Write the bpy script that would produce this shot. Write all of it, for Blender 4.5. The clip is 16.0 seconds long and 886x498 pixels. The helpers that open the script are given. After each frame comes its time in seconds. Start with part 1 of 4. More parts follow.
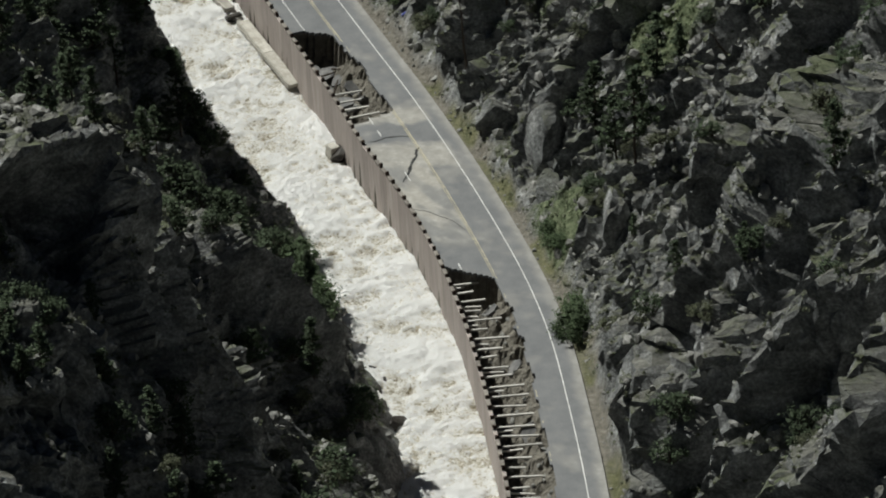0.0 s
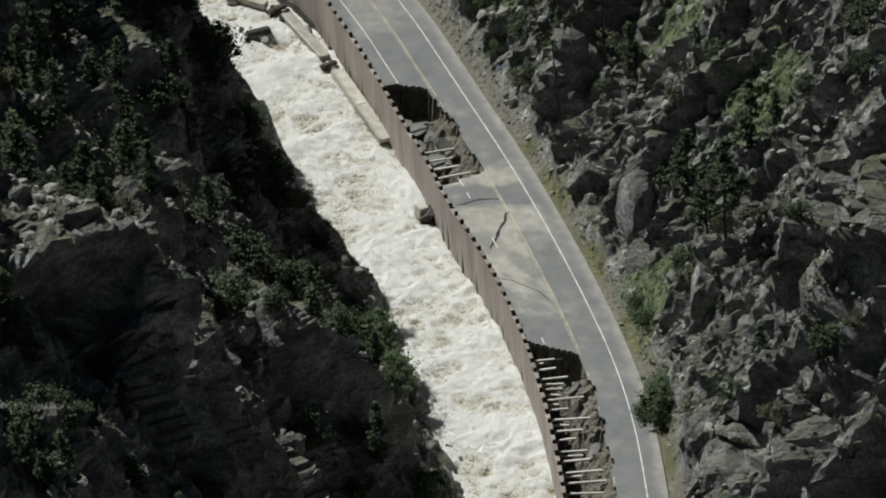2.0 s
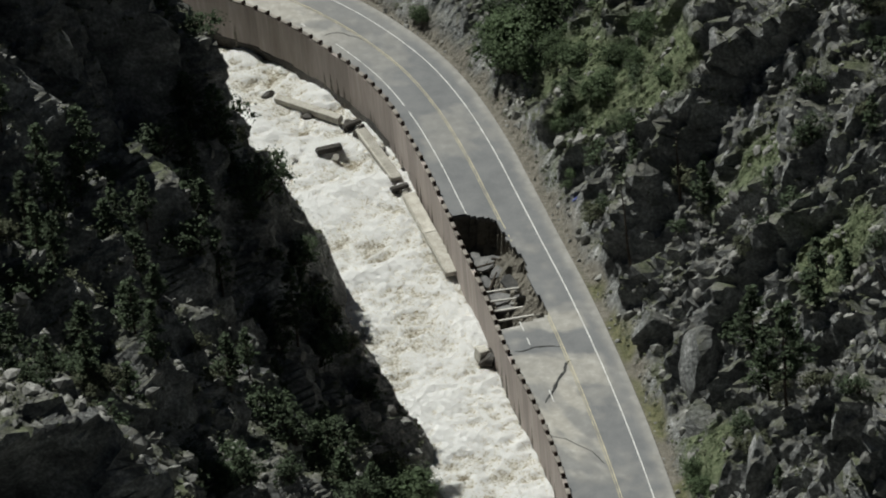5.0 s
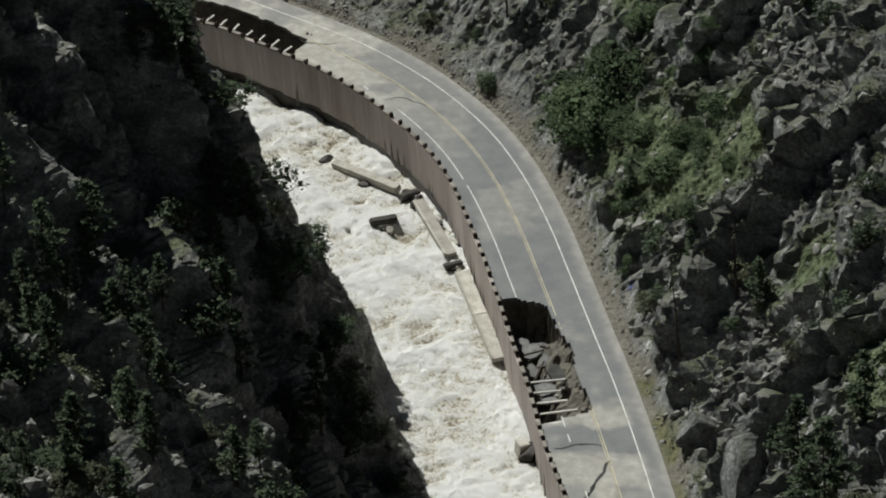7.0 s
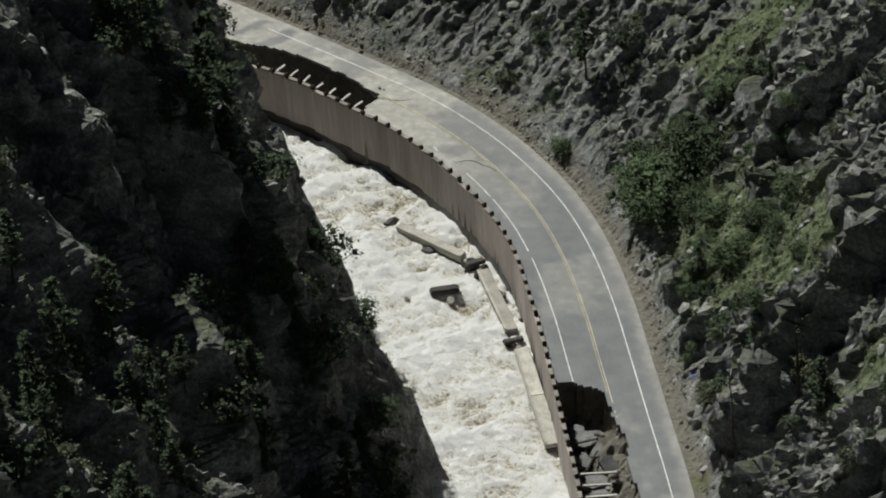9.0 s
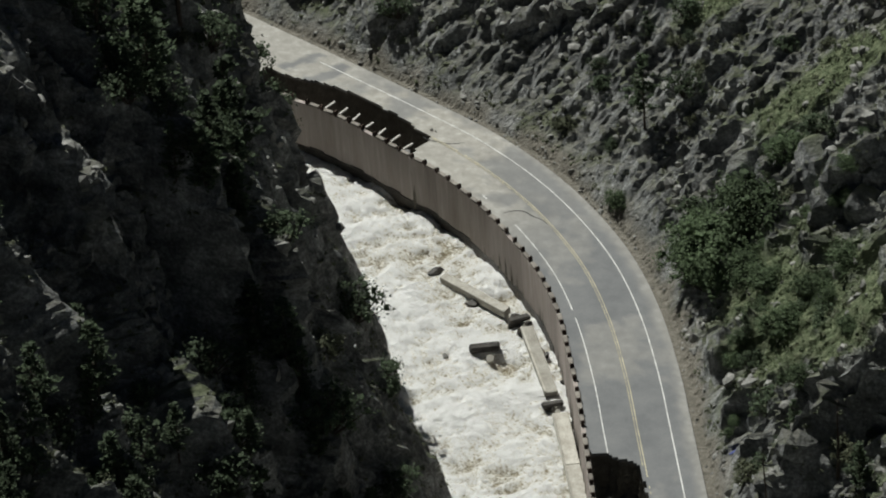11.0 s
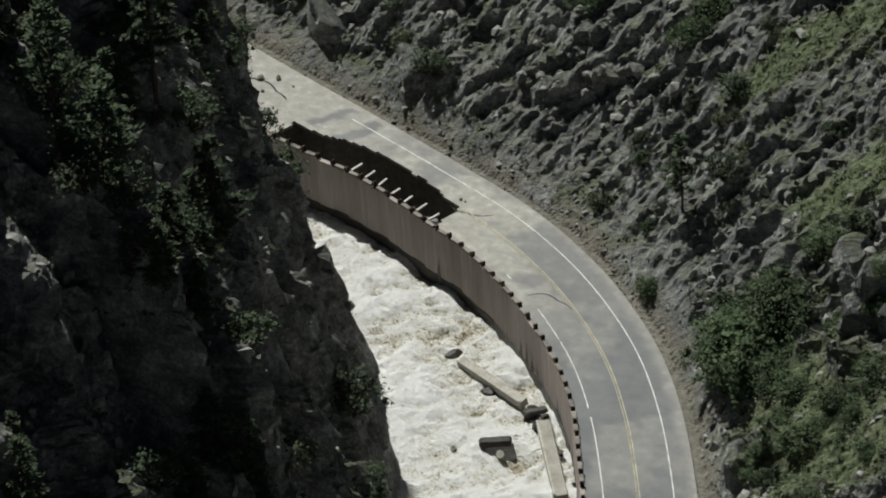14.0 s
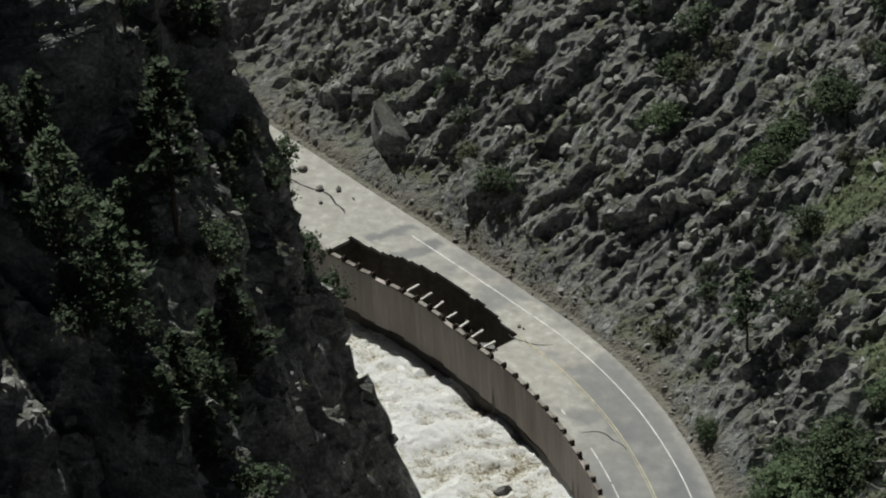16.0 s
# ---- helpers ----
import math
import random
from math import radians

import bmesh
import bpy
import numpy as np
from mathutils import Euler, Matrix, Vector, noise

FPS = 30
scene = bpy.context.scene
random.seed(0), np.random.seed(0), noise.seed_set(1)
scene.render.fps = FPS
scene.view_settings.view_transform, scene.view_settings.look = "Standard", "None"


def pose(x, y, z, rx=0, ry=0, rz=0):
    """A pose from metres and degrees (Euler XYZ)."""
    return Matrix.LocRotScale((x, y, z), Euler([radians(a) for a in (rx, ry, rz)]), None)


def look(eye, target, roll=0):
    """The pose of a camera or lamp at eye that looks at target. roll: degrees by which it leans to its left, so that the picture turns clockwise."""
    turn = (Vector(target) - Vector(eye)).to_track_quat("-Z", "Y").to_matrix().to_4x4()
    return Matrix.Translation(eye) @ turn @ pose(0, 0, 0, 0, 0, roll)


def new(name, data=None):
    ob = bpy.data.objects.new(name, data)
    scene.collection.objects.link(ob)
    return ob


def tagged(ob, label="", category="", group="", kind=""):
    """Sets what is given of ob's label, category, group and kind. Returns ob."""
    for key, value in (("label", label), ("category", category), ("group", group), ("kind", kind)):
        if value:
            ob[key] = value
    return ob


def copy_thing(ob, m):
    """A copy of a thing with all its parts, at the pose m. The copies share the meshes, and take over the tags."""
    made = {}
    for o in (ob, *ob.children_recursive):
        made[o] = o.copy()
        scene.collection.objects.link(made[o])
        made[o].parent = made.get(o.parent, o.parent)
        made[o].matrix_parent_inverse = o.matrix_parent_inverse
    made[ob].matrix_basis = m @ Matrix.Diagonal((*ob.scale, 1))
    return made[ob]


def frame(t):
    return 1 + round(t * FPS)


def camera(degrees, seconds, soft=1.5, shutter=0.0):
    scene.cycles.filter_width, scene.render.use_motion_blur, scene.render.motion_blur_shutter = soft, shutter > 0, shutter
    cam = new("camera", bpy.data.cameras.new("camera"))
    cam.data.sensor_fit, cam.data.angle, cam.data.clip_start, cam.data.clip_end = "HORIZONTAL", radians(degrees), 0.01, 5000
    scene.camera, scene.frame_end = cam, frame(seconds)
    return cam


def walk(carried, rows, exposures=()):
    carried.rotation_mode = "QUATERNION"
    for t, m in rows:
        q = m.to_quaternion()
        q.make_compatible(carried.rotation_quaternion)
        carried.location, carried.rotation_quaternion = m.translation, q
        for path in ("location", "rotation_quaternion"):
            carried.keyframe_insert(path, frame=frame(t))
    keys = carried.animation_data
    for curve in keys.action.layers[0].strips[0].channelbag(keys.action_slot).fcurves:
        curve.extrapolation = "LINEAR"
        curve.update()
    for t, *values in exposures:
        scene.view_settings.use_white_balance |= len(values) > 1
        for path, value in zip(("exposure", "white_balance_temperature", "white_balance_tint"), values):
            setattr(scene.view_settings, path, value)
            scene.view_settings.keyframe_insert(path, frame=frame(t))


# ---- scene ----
# The camera: a helicopter's long lens, flying up the canyon.
cam = camera(10.546, 16.0, soft=2.0)
ROWS = [
    (0.0, -63.98, -517.74, 313.22, 57.860, 2.943, -8.506),
    (0.5, -58.27, -511.76, 313.43, 57.679, 3.257, -7.738),
    (1.0, -52.88, -505.62, 313.56, 57.503, 3.493, -6.944),
    (1.5, -47.49, -499.19, 313.62, 57.402, 3.688, -6.337),
    (2.0, -42.16, -492.75, 313.62, 57.282, 3.802, -5.705),
    (2.5, -36.91, -486.51, 313.44, 57.208, 4.029, -5.168),
    (3.0, -31.78, -480.00, 313.21, 57.142, 4.180, -4.602),
    (3.5, -26.63, -473.63, 313.24, 57.071, 4.292, -4.078),
    (4.0, -21.83, -467.10, 313.32, 56.979, 4.455, -3.515),
    (6.5, 3.50, -432.52, 304.58, 57.310, 4.045, 0.651),
    (7.0, 7.52, -425.85, 304.10, 57.244, 3.840, 1.463),
    (7.5, 11.43, -419.25, 303.55, 57.173, 3.622, 2.310),
    (8.0, 15.51, -412.67, 302.90, 57.114, 3.485, 3.161),
    (8.5, 19.65, -405.24, 302.09, 57.035, 3.421, 3.994),
    (9.0, 23.69, -397.76, 300.79, 56.992, 3.369, 4.820),
    (9.5, 27.59, -390.65, 298.92, 57.014, 3.282, 5.655),
    (12.0, 46.31, -354.91, 293.36, 56.288, 3.045, 9.395),
    (12.5, 49.58, -348.21, 292.90, 56.095, 2.961, 10.111),
    (13.0, 52.47, -341.46, 292.35, 55.945, 2.977, 10.696),
    (13.5, 55.43, -334.39, 291.81, 55.810, 2.899, 11.322),
    (14.0, 58.13, -327.28, 291.11, 55.744, 2.854, 11.855),
    (14.5, 60.54, -320.03, 290.18, 55.732, 2.790, 12.349),
    (15.0, 62.86, -312.78, 289.38, 55.739, 2.743, 12.946),
    (15.5, 64.99, -305.48, 288.73, 55.795, 2.720, 13.816),
    (16.0, 67.10, -298.09, 288.04, 55.935, 2.709, 14.894),
]
walk(cam, [(t, pose(*row)) for t, *row in ROWS], exposures=[(0.0, 0.04, 6340, 5), (16.0, 0.04, 6340, 5)])

from mathutils.bvhtree import BVHTree

# ---- light ----
SUN_AZ = math.atan2(-0.66, 0.75)      # from +y towards +x
SUN_EL = radians(55.5)
sun_dir = Vector((math.sin(SUN_AZ) * math.cos(SUN_EL), math.cos(SUN_AZ) * math.cos(SUN_EL), math.sin(SUN_EL)))
world = bpy.data.worlds.new("sky")
scene.world = world
world.use_nodes = True
wn = world.node_tree
sky = wn.nodes.new("ShaderNodeTexSky")
sky.sky_type = 'NISHITA'
sky.sun_disc = False
sky.sun_elevation = SUN_EL
sky.sun_rotation = SUN_AZ
sky.altitude = 2600
sky.air_density = 0.3
sky.dust_density = 0.0
wn.nodes["Background"].inputs["Strength"].default_value = 0.03
wn.links.new(sky.outputs[0], wn.nodes["Background"].inputs["Color"])
sun_data = bpy.data.lights.new("sun", 'SUN')
sun_data.energy = 5.0
sun_data.angle = radians(0.53)
sun_data.color = (1.0, 0.975, 0.93)
sun = new("sun", sun_data)
sun.matrix_world = look(sun_dir * 800, (0, 0, 0))

# ---- numbers ----
GX, GY = -0.0599, -0.0008             # grade of the canyon floor
WATER = -7.0                          # river level below the road


def plane(x, y):
    return GX * x + GY * y


def lattice(ix, iy, seed):
    n = (ix.astype(np.int64) * 374761393 + iy.astype(np.int64) * 668265263 + seed * 974634777) & 0xFFFFFFFF
    n = ((n ^ (n >> 13)) * 1274126177) & 0xFFFFFFFF
    n = ((n ^ (n >> 16)) * 2246822519) & 0xFFFFFFFF
    return ((n ^ (n >> 15)) & 0xFFFFFF) / float(0xFFFFFF)


def vnoise(x, y, seed=0):
    ix, iy = np.floor(x), np.floor(y)
    fx, fy = x - ix, y - iy
    fx, fy = fx * fx * (3 - 2 * fx), fy * fy * (3 - 2 * fy)
    a, b = lattice(ix, iy, seed), lattice(ix + 1, iy, seed)
    c, d = lattice(ix, iy + 1, seed), lattice(ix + 1, iy + 1, seed)
    return (a + (b - a) * fx) * (1 - fy) + (c + (d - c) * fx) * fy


def fbm(x, y, seed=0, octaves=4, gain=0.5):
    out, amp, tot = 0.0, 1.0, 0.0
    for k in range(octaves):
        out = out + amp * vnoise(x * 2 ** k + 17.3 * k, y * 2 ** k - 9.1 * k, seed + k)
        tot += amp
        amp *= gain
    return out / tot


def facets(x, y, seed=0, tilt=0.8):
    """Broken rock: each cell is a tilted slab with its own height."""
    ix, iy = np.floor(x), np.floor(y)
    best = np.full(np.shape(x), 9.0)
    out = np.zeros(np.shape(x))
    for dx in (-1, 0, 1):
        for dy in (-1, 0, 1):
            cx, cy = ix + dx, iy + dy
            px, py = cx + lattice(cx, cy, seed), cy + lattice(cx, cy, seed + 1)
            dist = (x - px) ** 2 + (y - py) ** 2
            h = lattice(cx, cy, seed + 2) - 0.5 + tilt * ((x - px) * (lattice(cx, cy, seed + 3) - 0.5) + (y - py) * (lattice(cx, cy, seed + 4) - 0.5)) * 2
            near = dist < best
            best = np.where(near, dist, best)
            out = np.where(near, h, out)
    return out


def smooth_path(points, step):
    """A Catmull-Rom line through the points, resampled at even steps."""
    p = np.array(points, float)
    p = np.vstack([2 * p[0] - p[1], p, 2 * p[-1] - p[-2]])
    out = []
    for k in range(1, len(p) - 2):
        for u in np.linspace(0, 1, 24, endpoint=False):
            a, b, c, d = p[k - 1:k + 3]
            out.append(0.5 * (2 * b + (c - a) * u + (2 * a - 5 * b + 4 * c - d) * u * u + (3 * b - a - 3 * c + d) * u ** 3))
    out = np.array(out + [p[-2]])
    run = np.r_[0, np.cumsum(np.hypot(*np.diff(out, axis=0).T))]
    s = np.arange(0, run[-1], step)
    return np.stack([np.interp(s, run, out[:, 0]), np.interp(s, run, out[:, 1])], 1), s


CENTRE = [(-90, -560), (-62, -390), (-36, -270), (-16, -175), (-8, -130), (-3.2, -100), (-1.2, -76), (-0.3, -58), (0.0, -44), (-0.7, -31), (-2.6, -16), (-5.2, 0), (-8.1, 15), (-10.8, 27),
          (-13.5, 39), (-15.8, 49), (-18.8, 59.5), (-22.6, 69), (-27.6, 77.4), (-33, 84.2), (-39.5, 90.4), (-47, 95.8), (-55, 101.2), (-62, 105.8), (-70, 111),
          (-85, 121), (-110, 137), (-150, 158), (-240, 190), (-420, 230)]
WALL_LINE = [(-96, -560), (-68, -390), (-42, -270), (-21, -175), (-13.5, -130), (-8.7, -100), (-6.7, -76), (-6.0, -58), (-5.9, -46), (-6.2, -36), (-6.8, -27), (-8.0, -17), (-9.9, -6.5), (-12.6, 5), (-14.7, 17),
             (-16.6, 26), (-18.6, 36), (-20.6, 45.4), (-22.4, 52.6), (-24.4, 60), (-27.4, 67.2), (-31.6, 74.2), (-36, 80.2), (-41.2, 85.8), (-46, 89.6), (-51.2, 93.8),
             (-56.4, 97.2), (-63, 100.6), (-72, 105.5), (-88, 115), (-113, 131), (-153, 152), (-243, 184), (-422, 224)]
BANK = [(-114, -560), (-86, -390), (-60, -270), (-38, -175), (-30, -130), (-23, -95), (-18.5, -70), (-17, -58), (-17, -47), (-18.6, -38), (-19.8, -22), (-22.6, -6), (-25.3, 8), (-29.8, 18), (-33.2, 32), (-37.4, 42),
        (-41.8, 53), (-47.4, 64), (-53.4, 75), (-59.5, 85), (-66, 94), (-78, 101), (-96, 110), (-122, 125), (-165, 145), (-250, 172), (-426, 210)]
road_line, road_s = smooth_path(CENTRE, 0.5)
wall_line, wall_s = smooth_path(WALL_LINE, 0.5)
bank_line, bank_s = smooth_path(BANK, 0.5)
# buttresses and coves of the river bank: how far each stretch stands out into the water
COVES = ([-175, -60, -40, -26, -14, -4, 3, 9, 16, 24, 30, 35, 40, 46, 51, 56, 60, 65, 70, 74, 80, 92, 110], [0, 1.3, 1.0, 0.4, 1.3, 1.4, 1.4, -0.9, 1.3, 1.0, 1.3, -0.4, -1.1, -0.4, 0.3, 0.7, 0.1, 1.0, 2.9, 2.0, 1.2, 0.8, 0])


def tangents(line):
    t = np.gradient(line, axis=0)
    return t / np.hypot(t[:, 0], t[:, 1])[:, None]


bank_line = bank_line + np.stack([tangents(bank_line)[:, 1], -tangents(bank_line)[:, 0]], 1) * (np.interp(bank_line[:, 1], *COVES) + (fbm(bank_line[:, 1] / 5.0, bank_line[:, 1] * 0, 17, 2) - 0.5) * 3.0)[:, None]


def off_line(x, y, line):
    """Signed distance (right of the line is positive) and index of the nearest point."""
    t = tangents(line)
    shape = np.shape(x)
    pts = np.stack([np.ravel(x), np.ravel(y)], 1)
    off, idx = np.empty(len(pts)), np.empty(len(pts), int)
    coarse = np.arange(0, len(line), 8)
    for a in range(0, len(pts), 20000):
        q = pts[a:a + 20000]
        k = coarse[((q[:, None, :] - line[None, coarse]) ** 2).sum(2).argmin(1)]
        best, bi = np.full(len(q), 1e18), k.copy()
        for j in range(-8, 9):
            kk = np.clip(k + j, 0, len(line) - 1)
            d = ((q - line[kk]) ** 2).sum(1)
            m = d < best
            best[m], bi[m] = d[m], kk[m]
        v = q - line[bi]
        side = v[:, 0] * t[bi, 1] - v[:, 1] * t[bi, 0]
        off[a:a + 20000], idx[a:a + 20000] = np.where(side >= 0, 1, -1) * np.sqrt(best), bi
    return off.reshape(shape), idx.reshape(shape)


def smoothstep(a, b, v):
    u = np.clip((v - a) / (b - a), 0, 1)
    return u * u * (3 - 2 * u)


EDGE = 6.0          # pavement's far edge from the yellow line


def in_hole(x, y, off):
    """The washed-out stretches of the river-side lane: >0 inside (metres, rough)."""
    rag = (fbm(x * 0.5, y * 0.5, 71, 3) - 0.5) * 3.0
    right = -0.25 + rag * 0.45 - off
    one = np.minimum(np.minimum(33.6 - 0.25 * (x + 14) + rag * 0.3 - y, y - (12.2 + 0.5 * (x + 8)) + rag * 0.5), right - 0.1 * (y > 26) * (y - 26) + 0.2)
    two = np.minimum(-28.5 - 0.55 * (x + 3.6) + rag * 0.5 - y, right + 0.1)
    along = (x + 44.0) * -0.87 + (y - 93.0) * 0.49
    three = np.minimum(np.minimum(along + 0.8 + rag * 0.4, 23.5 - along + rag * 0.4), right + 0.3 + 0.9 * smoothstep(0, 6, along) - 2.4 * smoothstep(12, 23, along) - rag * 0.25)
    return np.maximum(np.maximum(one, two), three)


RIGHT_K = ([-300, -175, -120, -92, -80, -68, -50, -20, 0, 12, 35, 50, 65, 85, 105, 125, 180], [1.0, 1.6, 1.9, 2.1, 1.9, 1.6, 1.4, 1.15, 1.4, 1.25, 1.1, 0.95, 1.05, 0.95, 0.95, 0.9, 1.2])
LEFT_K = ([-400, -165, -140, -118, -100, -83, -70, -60, -30, -12, 0, 12, 20, 40, 57, 73, 95, 120, 180], [0.6, 1.0, 1.7, 2.4, 2.2, 1.7, 1.5, 1.32, 1.2, 1.25, 1.4, 2.1, 2.6, 2.8, 3.0, 3.4, 3.5, 3.0, 2.5])


def fins(u, v, seed, face=0.2):
    """Tilted strata: long back slopes that break off in steep southern faces."""
    u = u + (fbm(v * 1.3, u * 0.35, seed, 3) - 0.5) * 1.5
    i = np.floor(u)
    s = u - i
    tall = vnoise(v + 5.7 * i, i * 17.0, seed + 5)
    return np.where(s < face, s / face, (1 - s) / (1 - face)) * np.clip(tall * 1.9 - 0.35, 0.12, 1.4)


# x, y and half widths of the grassy gullies
MEADOWS = [(3.5, 46.5, 10, 12), (-1.0, 57.0, 7, 8), (9.0, 38.0, 8, 8), (8.0, -24.0, 6, 8), (20.0, 12.0, 9, 7), (4.0, 82.0, 12, 5), (-6.0, 100.0, 14, 5), (24.0, -12.0, 6, 6)]


def meadow_mask(x, y):
    near = np.zeros(np.shape(x))
    for mx, my, wx, wy in MEADOWS:
        near = np.maximum(near, np.exp(-(((x - mx) / wx) ** 2 + ((y - my) / wy) ** 2)))
    return smoothstep(0.42, 0.66, near * 0.75 + 0.6 * (fbm(x / 3.0, y / 3.0, 99, 4) - 0.35))


def terrain(x, y):
    """Height over the canyon's plane."""
    road_off, _ = off_line(x, y, road_line)
    wall_off, _ = off_line(x, y, wall_line)
    bank_off, _ = off_line(x, y, bank_line)
    # right slope
    d = np.maximum(road_off - EDGE - 1.2, 0)
    k = np.interp(y, *RIGHT_K)
    rise = k * np.minimum(d, 16) + k * 0.85 * np.clip(d - 16, 0, 60) + 0.35 * np.clip(d - 76, 0, 900)
    amp = smoothstep(0.2, 4.5, d)
    u, v = (y - 0.45 * x) / 7.0, (x + 0.45 * y) / 16.0
    warp = fbm(x * 0.06, y * 0.06, 5, 2) * 1.6
    rib = 1 - np.abs(2 * fbm(u + warp, v + warp, 11, 3) - 1) * 2.2
    deep = 1 + 0.8 * smoothstep(-48, -80, y) - 0.3 * smoothstep(50, 80, y)
    right = rise + amp * deep * (fbm(x / 19, y / 19, 31, 3) - 0.5) * 9.0
    right_out = amp * (deep * (fins(u * 0.62 + warp * 0.5, v * 1.1, 43) * (4.4 - 2.4 * smoothstep(40, 75, y)) + rib * 1.3 - 2.0) + fins(u * 1.9 + warp, v * 2.4, 44) * 1.6 + fins(u * 4.0 + warp, v * 5.5, 45, 0.25) * (0.7 - 0.4 * smoothstep(50, 75, y))
                       + facets(u * 3.8 + warp, v * 4.6, 47, 0.9) * 0.8 + facets(u * 8.5, v * 13.0, 49, 1.2) * 0.75 + (fbm(x * 1.1, y * 1.1, 50, 2) - 0.5) * 0.7 - 0.6)
    right_out = right_out * (1 - 0.7 * meadow_mask(x, y)) * (1 - 0.4 * smoothstep(60, 88, y))
    right += smoothstep(0, 1.5, d) * (fbm(x, y, 3, 2) - 0.4) * 0.8
    # left cliff
    e = np.maximum(-bank_off, 0)
    k = np.interp(y, *LEFT_K)
    knee = 34 - 15 * smoothstep(0, 20, y) - 8 * smoothstep(-85, -105, y)
    rise = k * np.minimum(e, knee) + (0.75 - 0.12 * smoothstep(0, 20, y) - 0.55 * smoothstep(-85, -105, y)) * k * np.clip(e - knee, 0, 50) + 0.3 * np.clip(e - knee - 50, 0, 900) + WATER - 0.6
    amp = smoothstep(0.0, 9, e) * 0.75 + 0.25
    u, v = (y + 0.55 * x) / 9.5, (x - 0.55 * y) / 26.0
    rib = 1 - np.abs(2 * fbm(u + warp, v - warp, 21, 3) - 1) * 2.2
    left = rise + amp * (fbm(x / 23, y / 23, 61, 3) - 0.5) * 9.0 * (e > 0.02)
    gully = fins(u * 0.6 + warp * 0.5, v * 1.4, 53) * 7.0 + fins(u * 1.7 + warp, v * 2.6, 54) * 2.2 - 3.0
    left_out = amp * (smoothstep(4, 14, e) * gully + rib * 2.4 - 1.3 + facets(u * 1.5 + warp, v * 2.6, 51, 0.6) * 2.6 + facets(x / 2.9 + warp, y / 2.9, 57) * 1.6 + facets(x / 1.2, y / 1.2, 59) * 0.7) * smoothstep(0.0, 2.5, e)
    # shelf, pit and river bed
    shelf = -0.45 + 0.18 * smoothstep(EDGE - 0.5, EDGE + 0.3, road_off) + 0.15 * (fbm(x * 0.8, y * 0.8, 7, 3) - 0.5) * (road_off > EDGE)
    hole = in_hole(x, y, road_off)
    pit = -1.3 - 0.75 * np.clip(hole, 0, 5) - 0.8 * smoothstep(2.0, 3.5, hole) - 3.2 * smoothstep(80, 88, y) - 2.5 * smoothstep(27, 31, y) * (y < 60) - 2.5 * smoothstep(-34, -30, y) * (y < 0) + (fbm(x * 0.45, y * 0.45, 77, 3) - 0.5) * 2.2 + facets(x / 1.3, y / 1.3, 79) * 0.9
    shelf = np.where(hole > -0.25, np.minimum(shelf, pit), shelf)
    bed = WATER - 2.0
    out = np.where(road_off > EDGE + 1.2, np.maximum(right, shelf), shelf)
    out = np.where(wall_off < -0.15, bed, out)
    out = np.where(bank_off < 0, np.maximum(left, bed), out)
    outward = np.where(road_off > EDGE + 1.2, right_out * smoothstep(EDGE + 1.2, EDGE + 3, road_off), 0.0)
    outward = np.where(bank_off < 0, left_out, outward)
    return out, outward, road_off, wall_off, bank_off


# ---- materials ----
def material(name, rough=0.9, metal=0.0):
    m = bpy.data.materials.new(name)
    m.use_nodes = True
    b = m.node_tree.nodes["Principled BSDF"]
    b.inputs["Roughness"].default_value = rough
    b.inputs["Metallic"].default_value = metal
    b.inputs["Specular IOR Level"].default_value = 0.25
    return m, m.node_tree, b


def node(tree, kind, **values):
    n = tree.nodes.new(kind)
    for key, value in values.items():
        n.inputs[key.replace("_", " ")].default_value = value
    return n


def noise_tex(tree, scale, detail=6.0, rough=0.6, coord=None):
    n = node(tree, "ShaderNodeTexNoise", Scale=scale, Detail=detail, Roughness=rough)
    if coord is None:
        coord = tree.nodes.new("ShaderNodeNewGeometry").outputs["Position"]
    tree.links.new(coord, n.inputs["Vector"])
    return n.outputs["Fac"]


def ramp(tree, fac, stops):
    r = tree.nodes.new("ShaderNodeValToRGB")
    e = r.color_ramp.elements
    while len(e) < len(stops):
        e.new(0.5)
    for k, (p, c) in enumerate(stops):
        e[k].position = p
        e[k].color = (*c, 1) if len(c) == 3 else c
    tree.links.new(fac, r.inputs["Fac"])
    return r.outputs["Color"]


def grey(v):
    return (v, v, v)


def mix(tree, fac, a, b, mode='MIX'):
    m = tree.nodes.new("ShaderNodeMix")
    m.data_type = 'RGBA'
    m.blend_type = mode
    for sock, value in ((0, fac), (6, a), (7, b)):
        if hasattr(value, "is_output"):
            tree.links.new(value, m.inputs[sock])
        elif sock == 0:
            m.inputs[0].default_value = value
        else:
            m.inputs[sock].default_value = (*value, 1)
    return m.outputs[2]


def bump(tree, bsdf, height, strength, distance):
    b = node(tree, "ShaderNodeBump", Strength=strength, Distance=distance)
    tree.links.new(height, b.inputs["Height"])
    tree.links.new(b.outputs["Normal"], bsdf.inputs["Normal"])


